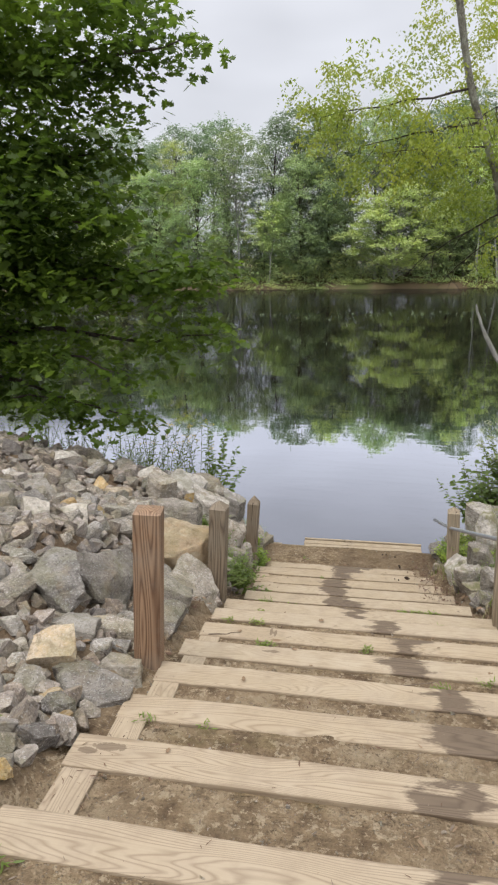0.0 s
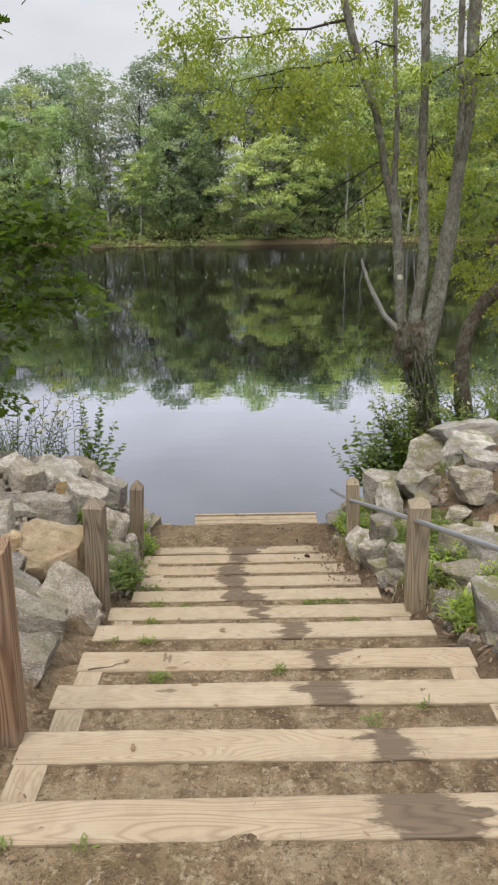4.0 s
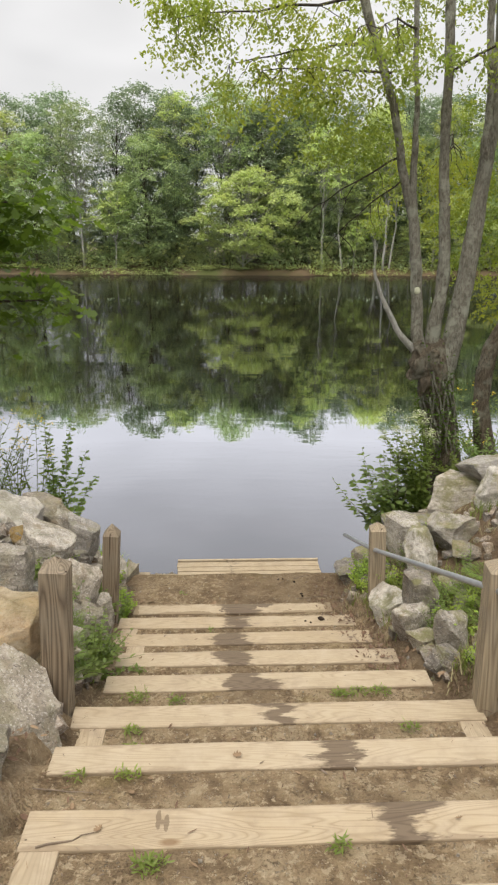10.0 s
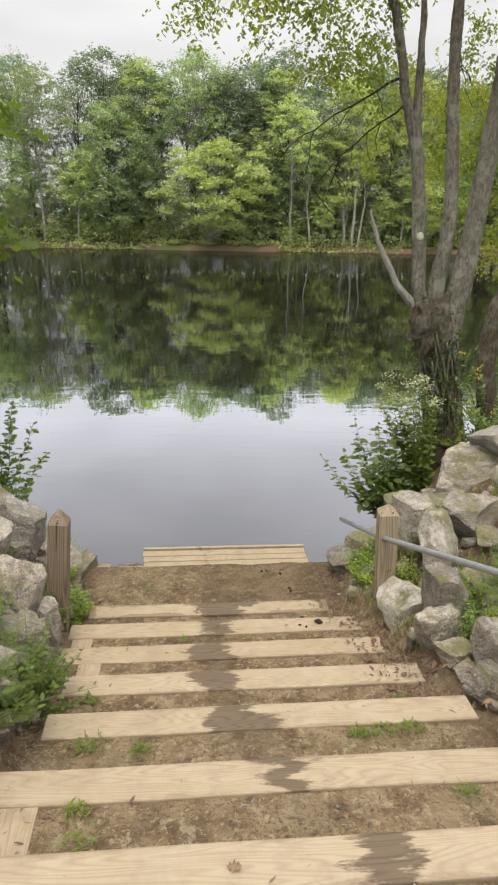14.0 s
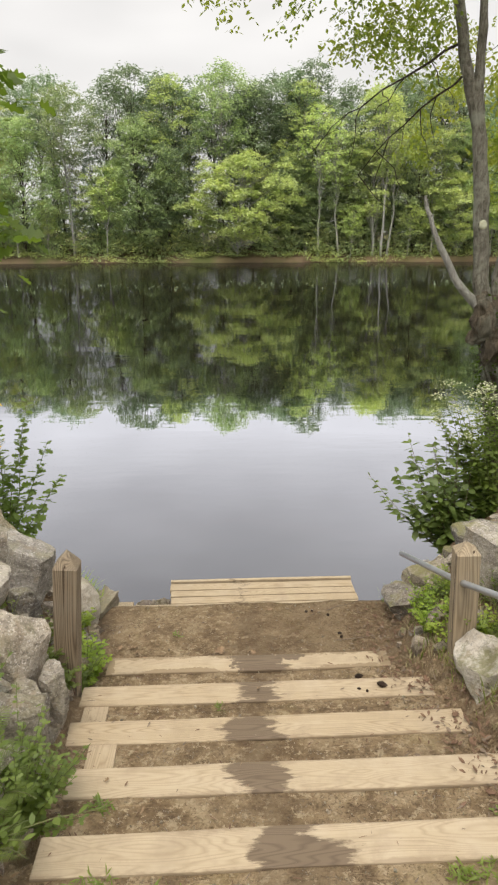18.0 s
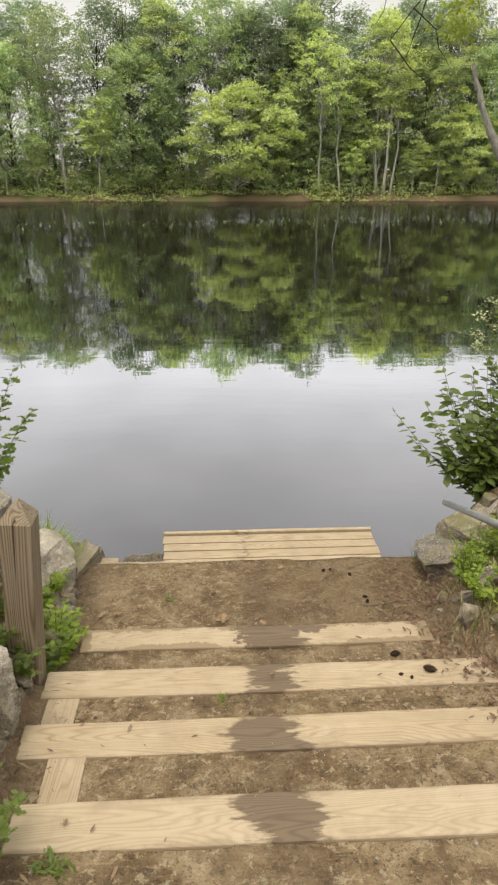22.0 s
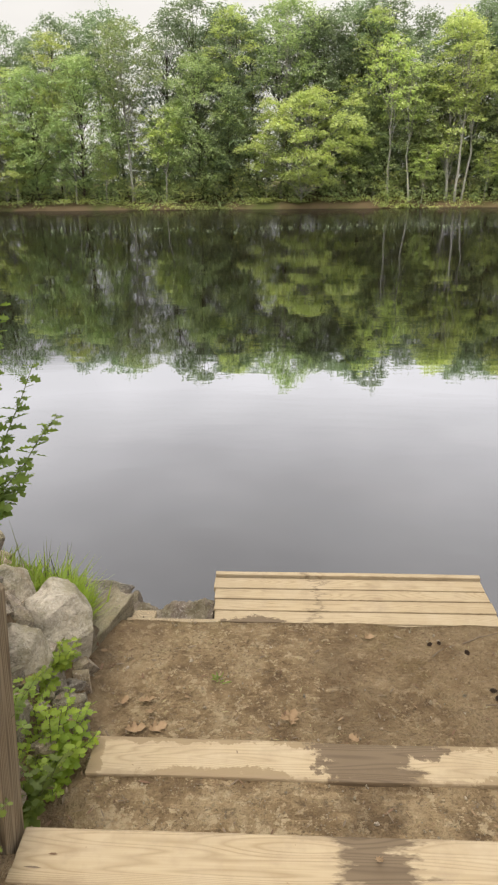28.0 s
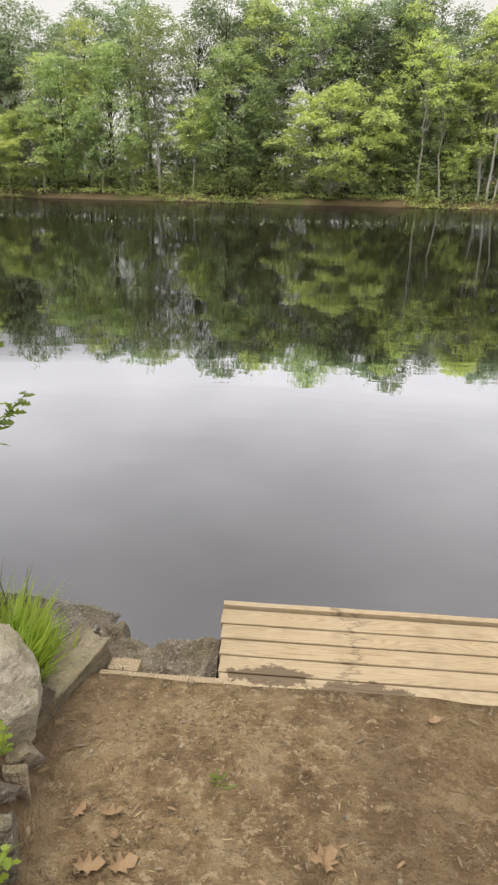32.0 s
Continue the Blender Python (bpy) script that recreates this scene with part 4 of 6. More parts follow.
boulder(-0.30, -2.25, 0.88, 0.26, 0.22, "grey", 1)
# along the right side
boulder(3.22, 2.00, 0.45, 0.50, 0.34, "pale", 4)
boulder(3.34, 2.45, 0.44, 0.58, 0.34, "pale", 0)
boulder(2.98, 2.52, 0.20, 0.44, 0.3, "pale", 1)
boulder(2.98, 1.10, 0.42, 0.36, 0.28, "grey", 1)
boulder(2.46, 2.22, -0.08, 0.48, 0.34, "grey", 1)
boulder(3.24, 1.58, 0.44, 0.34, 0.2, "grey", 0)
boulder(2.15, 0.20, 0.14, 0.19, 0.28, "grey", 3)
boulder(2.04, 0.35, -0.04, 0.16, 0.16, "grey", 0)
boulder(2.52, -0.40, 0.24, 0.30, 0.38, "grey", 0)
boulder(2.41, -0.20, 0.18, 0.16, 0.18, "dark", 1)
boulder(2.72, 0.30, 0.18, 0.38, 0.3, "grey", 4)
boulder(2.82, 0.90, 0.21, 0.22, 0.12, "pale", 4)
boulder(2.0, 2.5, -0.64, 0.3, 0.2, "dark", 0, 20, 0.9, -16)
boulder(2.2, 2.72, -0.6, 0.34, 0.26, "grey", 3, -20, 0.9, -12)
boulder(2.26, -0.52, 0.19, 0.14, 0.17, "tan", 1)
boulder(2.31, 1.78, 0.10, 0.30, 0.27, "grey", 2)
boulder(2.30, 1.36, 0.10, 0.22, 0.42, "pale", 2, -20, 1.3)
boulder(2.06, 1.10, -0.26, 0.36, 0.36, "pale", 3)
settle(1.94, 1.24, 0.16)
boulder(2.00, 0.56, -0.03, 0.24, 0.31, "grey", 1)
boulder(2.14, 0.78, 0.08, 0.22, 0.25, "grey", 2)
boulder(2.42, -1.32, 0.52, 0.34, 0.46, "grey", 0)
boulder(2.50, -0.85, 0.36, 0.30, 0.36, "pale", 1)
boulder(2.85, -0.02, 0.27, 0.42, 0.24, "grey", 4)
boulder(3.26, 1.28, 0.24, 0.46, 0.3, "grey", 3)
boulder(2.62, 1.60, 0.22, 0.3, 0.24, "pale", 3)


def in_patch(x, y):
    """Whether a place lies within the ragged edge of the stony banks."""
    return -5.2 + 0.9 * noise.noise((0.0, y * 0.9, 3.0)) < x < 3.9 + 0.7 * noise.noise((5.0, y * 0.9, 3.0)) and y > -4.1 + 0.9 * noise.noise((x * 0.9, 0.0, 7.0))


def riprap(n, x0, x1, y0, y1, lo, hi, rng, pack=0.74):
    """Places for broken stones strewn over a bank, each lying on the ground."""
    spots, tries = [], 0
    while len(spots) < n and tries < n * 40:
        tries += 1
        x, y = rng.uniform(x0, x1), rng.uniform(y0, y1)
        s = lo + (hi - lo) * rng.random() ** 1.6
        if not in_patch(x, y) or crowded(x, y, s * 0.46, pack):
            continue
        e_l, e_r = float(left_edge(y)), float(right_edge(y))
        if e_l - s * 0.5 - 0.02 < x < e_r + s * 0.5 + 0.02:
            continue
        if -2.35 < y < -0.85 and e_l - 0.34 < x < e_l:
            continue
        if float(ground_z(x, y)) < WATER_Z - 0.1:
            continue
        settle(x, y, s * 0.46)
        spots.append((x, y, s))
    return spots


def loose_stone(x, y, s, group, rng):
    tone = rng.choices(("grey", "pale", "tan", "dark"), (0.52, 0.25, 0.05, 0.18) if x < 1 else (0.64, 0.14, 0.02, 0.2))[0]
    ob = new("stone", ROCKS[tone][rng.randrange(6)])
    ob.location = (x, y, float(ground_z(x, y)) + s * rng.uniform(0.1, 0.24))
    ob.scale = (s * 1.1, s * rng.uniform(0.65, 1.0), s * rng.uniform(0.5, 0.85))
    ob.rotation_euler = (radians(rng.uniform(-28, 28)), radians(rng.uniform(-28, 28)), radians(rng.uniform(0, 360)))
    tagged(ob, STONE_LABEL[tone], "stone", group)


for x, y, s in riprap(60, -2.3, 0.0, -3.2, 2.9, 0.2, 0.3, rock_rng, 0.84) + riprap(140, -2.0, 0.0, -3.4, 2.7, 0.12, 0.21, rock_rng, 0.8) + riprap(45, -0.95, 0.0, -4.1, -2.7, 0.07, 0.15, rock_rng, 0.8):
    loose_stone(x, y, s, "riprap on the left bank", rock_rng)
for x, y, s in riprap(34, 1.9, 3.6, -2.2, 3.0, 0.16, 0.34, rock_rng, 0.9):
    loose_stone(x, y, s, "stones on the right bank", rock_rng)
REST = riprap(900, -6.0, -1.6, -4.4, 3.0, 0.13, 0.26, rock_rng, 0.76) + riprap(1300, -4.2, 0.0, -4.6, 3.0, 0.08, 0.17, rock_rng, 0.74) + riprap(190, 1.8, 4.2, -3.0, 3.0, 0.06, 0.17, rock_rng, 0.8)


def strewn(name, spots, label, material, rng, level=1):
    """Many small stones as one piece of stuff."""
    base = []
    for i in range(6):
        bm = rock_shape(300 + i, level)
        base.append((np.array([v.co[:] for v in bm.verts]), [[v.index for v in f.verts] for f in bm.faces]))
        bm.free()
    verts, faces, count = [], [], 0
    for x, y, z, s in spots:
        co, fs = base[rng.randrange(6)]
        m = np.array(Euler((rng.uniform(0, 6), rng.uniform(0, 6), rng.uniform(0, 6))).to_matrix())
        p = (co * np.array((1, rng.uniform(0.6, 1), rng.uniform(0.45, 0.8)))) @ m.T * s + (x, y, z)
        verts.append(p)
        faces += [[i + count for i in f] for f in fs]
        count += len(co)
    me = bpy.data.meshes.new(name)
    me.from_pydata(np.concatenate(verts).tolist(), [], faces)
    me.materials.append(material)
    return tagged(new(name, me), label, "stones", kind="stuff")


small = []
for _ in range(2400):
    x, y = rock_rng.uniform(-4.8, -0.05), rock_rng.uniform(-4.8, 3.2)
    if in_patch(x, y) and x < float(left_edge(y)) - 0.04 - (0.25 if -2.35 < y < -0.85 else 0):
        s = rock_rng.uniform(0.03, 0.15) if rock_rng.random() < 0.6 else rock_rng.uniform(0.015, 0.04)
        small.append((x, y, float(ground_z(x, y)) + s * 0.15, s))
for _ in range(700):
    x, y = rock_rng.uniform(1.7, 5.0), rock_rng.uniform(-4.0, 3.2)
    if in_patch(x, y) and x > float(right_edge(y)) + 0.03:
        s = rock_rng.uniform(0.02, 0.12)
        small.append((x, y, float(ground_z(x, y)) + s * 0.15, s))
strewn("riprap_rest", [(x, y, float(ground_z(x, y)) + s * 0.12, s * 1.1) for x, y, s in REST], "broken grey and rusty stones packed on the bank", ROCK_MIXED, rock_rng, 2)
strewn("small_stones", small, "small broken grey and tan stones between the boulders", ROCK_MIXED, rock_rng)
grit = []
for _ in range(1500):
    y = rock_rng.uniform(-4.4, 3.0)
    x = rock_rng.uniform(float(left_edge(y)), float(right_edge(y)))
    grit.append((x, y, float(ground_z(x, y)) + 0.002, 0.006 + 0.016 * rock_rng.random() ** 4))
strewn("grit", grit, "fine grit and pebbles on the trodden earth", PEBBLE, rock_rng)


# ---------------- the far bank ----------------
def far_tree(kind, seed):
    """A woodland tree: a trunk with limbs, and a crown of leafy boughs, each a drooping pad of sprays with gaps between the pads."""
    rng = random.Random(seed)
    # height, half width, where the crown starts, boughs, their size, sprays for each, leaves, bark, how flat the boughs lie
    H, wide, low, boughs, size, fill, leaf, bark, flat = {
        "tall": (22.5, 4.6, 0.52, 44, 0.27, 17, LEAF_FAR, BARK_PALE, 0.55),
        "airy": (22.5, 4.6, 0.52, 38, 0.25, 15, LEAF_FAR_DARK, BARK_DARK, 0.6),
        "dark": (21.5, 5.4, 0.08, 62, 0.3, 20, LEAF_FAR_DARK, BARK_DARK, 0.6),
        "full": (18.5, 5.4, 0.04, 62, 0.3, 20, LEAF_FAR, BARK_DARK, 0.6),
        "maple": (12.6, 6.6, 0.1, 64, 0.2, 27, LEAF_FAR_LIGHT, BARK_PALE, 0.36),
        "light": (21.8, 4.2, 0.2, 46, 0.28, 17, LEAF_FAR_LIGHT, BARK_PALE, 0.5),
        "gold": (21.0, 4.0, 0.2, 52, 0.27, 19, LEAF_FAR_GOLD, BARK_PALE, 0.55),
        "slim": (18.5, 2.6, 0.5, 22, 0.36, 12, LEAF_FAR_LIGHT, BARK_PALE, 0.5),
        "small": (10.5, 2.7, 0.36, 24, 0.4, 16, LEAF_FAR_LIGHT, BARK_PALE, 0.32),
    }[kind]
    root = thing("far_tree", "", "tree")
    lean = (rng.uniform(-0.08, 0.08) * H, rng.uniform(-0.05, 0.02) * H)
    spine = wander((0, 0, -0.6), (lean[0], lean[1], H * 0.93), 8, 0.22, rng)
    r0 = 0.0135 * H ** 0.9
    bm = tube(spine, [r0 * (1 - 0.115 * i) for i in range(9)], 7)

    def on_spine(f):
        i = min(int(f * 8), 7)
        return spine[i].lerp(spine[i + 1], f * 8 - i)

    spots = []
    mid_z, half = H * (low + 1) / 2 + 0.2, H * (1 - low) / 2
    for c in range(boughs):
        # boughs spread over the crown's rounded outline, lower ones further out
        u = 1 - 2 * (c + 0.5) / boughs
        a = c * 2.4 + rng.uniform(-0.6, 0.6)
        R = wide * size * rng.uniform(0.65, 1.25)
        rim = max(0.0, 1 - abs(u) ** 2.4) ** 0.5
        r = max(0.0, wide * rim * rng.uniform(0.5, 1.25) - R * 0.6)
        z = mid_z + u * (half - R * 0.4) * rng.uniform(0.92, 1.06)
        f = min(0.94, max(0.05, z / H))
        mid = on_spine(f) + Vector((math.cos(a) * r, math.sin(a) * r, 0))
        mid.z = z
        if r > 0.6:
            limb = wander(on_spine(max(0.08, f - 0.16)), mid, 4, 0.15, rng)
            tube(limb, [0.05, 0.04, 0.03, 0.022, 0.014], 5, bm)
        out = np.array((math.cos(a), math.sin(a), 0.0))
        for _ in range(int(fill * R * 1.25)):
            q = np.array((rng.gauss(0, 1), rng.gauss(0, 1), abs(rng.gauss(0, 1)) - 0.35))
            q = q / np.linalg.norm(q) * R * rng.uniform(0.55, 1.1) * np.array((1.15, 1.15, flat))
            q[2] -= 0.16 * (q[0] ** 2 + q[1] ** 2) / R
            # a spray: leaves strung along a short twig that points outwards and hangs a little
            way = q / (np.linalg.norm(q) + 1e-6) * 0.6 + out * 0.35 + np.array((rng.gauss(0, 0.4), rng.gauss(0, 0.4), rng.gauss(-0.05, 0.25)))
            way /= np.linalg.norm(way)
            long = rng.uniform(0.5, 1.1)
            for k in range(9):
                g = way * long * (k / 8 - 0.3) + np.array((rng.gauss(0, 0.14), rng.gauss(0, 0.14), rng.gauss(0, 0.08)))
                x, y = leaf_axes(rng, 0.29, 0.25, 0.55)
                spots.append((np.array(mid) + q + g, x, y))
    part("trunk", bm, bark, root, smooth=True)
    crown = new("crown", leaves_mesh("crown", spots, leaf, SLIP))
    crown.parent = root
    return root


FAR = {k: [far_tree(k, 100 + 10 * n + i) for i in range(2 if k not in ("maple", "small", "gold") else 1)] for n, k in enumerate(("tall", "airy", "dark", "full", "maple", "light", "small", "slim", "gold"))}
FAR_LABEL = {
    "tall": "tall green deciduous tree with bare pale trunk on the far bank", "dark": "dark green broadleaf tree on the far bank",
    "airy": "tall dark tree with sky showing through its crown",
    "full": "full-crowned green tree leafy to the ground, far bank", "maple": "broad light-green maple leaning over the pond",
    "light": "slender yellow-green tree on the far shore", "gold": "tall bright yellow-green tree at the far water's edge", "slim": "slender tree with long bare pale trunk and airy crown", "small": "small bright green sapling at the far water's edge",
}
tree_rng = random.Random(11)
used = set()


def plant_far(kind, x, y, scale, no=None, turn=None):
    src = FAR[kind][tree_rng.randrange(len(FAR[kind])) if no is None else no]
    m = Matrix.Translation((x, y, float(ground_z(x, y)))) @ Matrix.Rotation(radians(tree_rng.uniform(0, 360) if turn is None else turn), 4, "Z") @ Matrix.Scale(scale, 4)
    if src.name in used:
        ob = copy_thing(src, m)
        ob.scale = (scale,) * 3
    else:
        used.add(src.name)
        ob = src
        ob.matrix_basis = m
    tagged(ob, FAR_LABEL[kind], "tree", "trees on the far bank")


# the front of the wood, tree by tree
for kind, x, y, scale in (
    ("tall", -17.6, 86.5, 0.86), ("small", -13.4, 85.6, 1.02), ("full", -23.6, 86.2, 0.86), ("light", -26.5, 88.0, 0.86), ("full", -29.5, 86.5, 0.8),
    ("full", -9.2, 87.0, 0.86), ("dark", -5.4, 88.0, 0.72), ("light", -6.0, 91.5, 1.0), ("tall", 0.7, 88.0, 0.98), ("maple", 3.1, 85.4, 0.98),
    ("small", -1.0, 86.4, 0.62), ("dark", 6.6, 91.0, 0.92), ("light", 12.4, 89.5, 0.96), ("slim", 13.6, 86.0, 0.95), ("slim", 16.2, 86.0, 0.86),
    ("full", 10.2, 87.6, 0.62), ("small", 17.6, 85.8, 0.62), ("gold", 20.6, 85.8, 0.96), ("slim", 21.5, 85.3, 1.0), ("slim", 22.3, 85.6, 0.92),
    ("full", 16.6, 89.0, 0.8), ("full", 26.2, 87.6, 0.86), ("light", 29.4, 88.5, 0.92), ("full", 33.0, 87.0, 0.86), ("dark", 37.0, 88.5, 0.92),
    ("maple", 31.5, 85.8, 0.8), ("light", 42.0, 87.5, 0.95), ("full", 47.0, 88.0, 0.95), ("dark", 53.0, 89.0, 0.95), ("maple", 46.0, 86.0, 0.8),
    ("slim", -24.4, 85.4, 0.72), ("slim", -31.8, 85.6, 0.8), ("maple", -33.5, 86.6, 0.72), ("dark", -37.0, 88.5, 0.86), ("light", -41.0, 87.5, 0.8),
    ("full", -45.0, 88.0, 0.86), ("dark", -50.0, 89.0, 0.86), ("tall", -54.0, 88.0, 0.86), ("full", -59.0, 89.0, 0.86), ("small", -20.6, 85.4, 0.62),
    ("small", -36.0, 85.5, 0.8), ("small", 25.0, 85.4, 0.6), ("small", 36.0, 85.6, 0.8), ("full", -19.8, 88.6, 0.55), ("full", -14.6, 89.0, 0.5),
    ("full", 1.6, 87.2, 0.5), ("full", 20.0, 88.2, 0.7), ("full", 13.6, 88.2, 0.55), ("full", -12.0, 88.0, 0.62), ("slim", 28.0, 85.5, 0.8),
):
    plant_far(kind, x, y, scale)
# younger trees that close the wood low down
for i in range(30):
    x = -58 + 4.0 * i + tree_rng.uniform(-1.2, 1.2)
    plant_far(tree_rng.choice(("full", "full", "dark", "light")), x, 89.5 + tree_rng.uniform(-1.5, 1.5), tree_rng.uniform(0.42, 0.6))
# the rows behind, thinner where the sky shows between the trunks
for y, n, step in ((92.5, 29, 5.0), (98.0, 26, 5.6)):
    for i in range(n):
        x = (i - (n - 1) / 2) * step + tree_rng.uniform(-1.4, 1.4)
        at_gap = -0.32 < x / y < -0.12
        kind = "airy" if at_gap else tree_rng.choice(("dark", "dark", "full", "airy", "airy"))
        if (-0.25 < x / y < -0.15 and y > 95) or -0.212 < x / y < -0.172:
            continue
        plant_far(kind, x, y + tree_rng.uniform(-1.5, 1.5), tree_rng.uniform(0.88, 1.02) * (1 - 0.0022 * max(0, -x - 15)) * (1.1 if kind == "full" else 1.0))


def build_undergrowth():
    """Shrubs, saplings and ferns that cover the far bank under the trees."""
    rng = random.Random(21)
    kinds = (
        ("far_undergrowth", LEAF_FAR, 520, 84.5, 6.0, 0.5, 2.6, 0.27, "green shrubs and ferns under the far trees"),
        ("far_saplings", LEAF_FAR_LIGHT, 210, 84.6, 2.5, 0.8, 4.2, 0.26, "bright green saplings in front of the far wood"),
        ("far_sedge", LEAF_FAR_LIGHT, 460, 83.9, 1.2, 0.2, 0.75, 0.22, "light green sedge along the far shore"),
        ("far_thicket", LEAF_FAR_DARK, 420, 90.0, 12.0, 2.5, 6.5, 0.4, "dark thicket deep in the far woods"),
    )
    for name, mat, count, y0, depth, h0, h1, size, label in kinds:
        spots = []
        for _ in range(count):
            x, y, h = rng.uniform(-72, 72), y0 + depth * rng.random() ** 1.1, rng.uniform(h0, h1)
            z = float(ground_z(x, y))
            tiers = max(1, int(h / 0.45))
            for k in range(tiers):
                c = np.array((x + rng.gauss(0, 0.35 + 0.1 * h), y + rng.gauss(0, 0.4), z + h * (k + 0.7) / tiers))
                for _ in range(int(13 + 10 / tiers)):
                    q = c + np.array((rng.gauss(0, 0.45), rng.gauss(0, 0.35), rng.gauss(0, 0.12)))
                    ax, ay = leaf_axes(rng, size, 0.25, 0.55)
                    spots.append((q, ax, ay))
        tagged(new(name, leaves_mesh(name, spots, mat, SLIP)), label, "undergrowth", kind="stuff")


build_undergrowth()


# ---------------- trees near the stairs ----------------
def leafy(spots, centre, radii, n, rng, size, droop, flat, hollow=0.0):
    """Fills an ellipsoid with leaf sprays: short twigs of a dozen leaves."""
    c, r = np.array(centre), np.array(radii)
    made = 0
    while made < n:
        q = np.array((rng.uniform(-1, 1), rng.uniform(-1, 1), rng.uniform(-1, 1)))
        d = q @ q
        if d > 1 or d < hollow:
            continue
        at = c + q * r
        a = rng.uniform(0, 2 * math.pi)
        way = np.array((math.cos(a), math.sin(a), rng.gauss(-droop, 0.25)))
        for k in range(9):
            p = at + way * size * 0.42 * k + np.array((rng.gauss(0, 0.35), rng.gauss(0, 0.35), rng.gauss(0, 0.3))) * size
            x, y = leaf_axes(rng, size, droop, flat)
            spots.append((p, x, y))
        made += 1


def clumped(spots, centre, radii, n, rng, size, droop, flat, clump=0.2, each=13):
    """As leafy, but the sprays gather in bunches with gaps between them."""
    c, r = np.array(centre), np.array(radii)
    for _ in range(max(1, n // each)):
        q = np.array((2.0, 0, 0))
        while q @ q > 1:
            q = np.array((rng.uniform(-1, 1), rng.uniform(-1, 1), rng.uniform(-1, 1)))
        k = clump * rng.uniform(0.6, 1.3)
        leafy(spots, c + q * r, (k, k, k * 0.75), each, rng, size, droop, flat)


def build_pond_maple():
    """The many-stemmed maple on the right bank."""
    rng = random.Random(31)
    base = Vector((3.32, 3.96, -0.1))
    root = thing("pond_maple", "multi-stemmed maple with grey-brown bark and yellow-green leaves", "tree", base)

    def path(*pts):
        return [Vector(p) - base for p in pts]

    def smooth_line(p, n=4):
        """A rounded line through the points."""
        out = []
        for i in range(len(p) - 1):
            a, b, c, d = p[max(i - 1, 0)], p[i], p[i + 1], p[min(i + 2, len(p) - 1)]
            for k in range(n):
                f = k / n
                out.append(0.5 * (2 * b + (c - a) * f + (2 * a - 5 * b + 4 * c - d) * f * f + (3 * b - a - 3 * c + d) * f ** 3))
        return out + [p[-1]]

    def woody(bm, coarse, fine):
        for v in bm.verts:
            v.co += coarse * noise.noise_vector(v.co * 4.0) + fine * noise.noise_vector(v.co * 14)
        return bm

    trunk = smooth_line(path((3.40, 3.95, -0.75), (3.355, 3.94, -0.3), (3.33, 3.95, -0.05), (3.29, 3.97, 0.22), (3.225, 3.98, 0.57), (3.17, 3.99, 0.9), (3.13, 4.0, 1.15), (3.10, 4.02, 1.36), (3.08, 4.04, 1.5)), 3)
    radii = np.interp(np.linspace(0, 1, len(trunk)), [0, 0.14, 0.27, 0.4, 0.55, 0.68, 0.8, 0.92, 1.0], [0.36, 0.27, 0.2, 0.18, 0.178, 0.2, 0.205, 0.16, 0.07])
    trunk_part = part("trunk", woody(tube(trunk, [float(r) for r in radii], 26), 0.03, 0.02), BARK_TRUNK, root, "dark furrowed trunk with creeper", smooth=True)
    stems = [
        ([(3.02, 3.95, 1.05), (2.935, 3.95, 1.32), (2.885, 3.96, 1.6), (2.843, 3.98, 2.08), (2.78, 4.01, 2.67), (2.708, 4.04, 3.01), (2.613, 4.07, 3.34), (2.489, 4.1, 3.92), (2.29, 4.13, 4.47), (2.1, 4.16, 5.05), (1.8, 4.2, 6.6)], 0.08, 0.045),
        ([(2.80, 4.02, 2.5), (2.763, 4.0, 2.8), (2.74, 4.02, 3.17), (2.736, 4.04, 3.6), (2.733, 4.06, 3.97), (2.684, 4.08, 4.47), (2.66, 4.1, 5.2), (2.7, 4.1, 6.5)], 0.043, 0.026),
        ([(3.05, 3.99, 1.05), (3.062, 3.98, 1.34), (3.088, 3.98, 1.65), (3.131, 3.99, 1.99), (3.144, 4.01, 2.33), (3.099, 4.04, 2.91), (3.057, 4.07, 3.46), (3.058, 4.1, 4.0), (3.043, 4.13, 4.5), (3.02, 4.16, 5.1), (3.1, 4.2, 6.6)], 0.092, 0.05),
        ([(3.15, 3.97, 0.75), (3.2, 3.95, 1.05), (3.26, 3.95, 1.28), (3.325, 3.97, 1.65), (3.403, 4.0, 2.21), (3.471, 4.04, 2.8), (3.52, 4.07, 3.37), (3.59, 4.1, 3.86), (3.585, 4.13, 4.52), (3.6, 4.2, 5.4), (3.75, 4.3, 7.2)], 0.145, 0.07),
        ([(3.5, 4.07, 2.95), (3.49, 4.03, 3.3), (3.468, 3.99, 3.5), (3.473, 3.98, 3.73), (3.455, 3.98, 4.04), (3.426, 4.01, 4.49), (3.38, 4.04, 5.2), (3.3, 4.1, 6.4)], 0.058, 0.035),
    ]
    for pts, r0, r1 in stems:
        fine = smooth_line(path(*pts))
        n = len(fine) - 1
        part("stem", woody(tube(fine, [r0 + (r1 - r0) * min(1, 1.6 * i / n) for i in range(n + 1)], 14), 0.016, 0.009), BARK, trunk_part, smooth=True)
    snag = smooth_line(path((2.93, 3.94, 1.3), (2.80, 3.95, 1.42), (2.67, 3.96, 1.57), (2.56, 3.98, 1.78), (2.446, 4.01, 2.02), (2.375, 4.04, 2.26)))
    n = len(snag) - 1
    part("dead_branch", woody(tube(snag, [0.045 - 0.03 * i / n for i in range(n + 1)], 9), 0.012, 0.008), BARK_PALE, trunk_part, "broken pale dead branch", smooth=True)
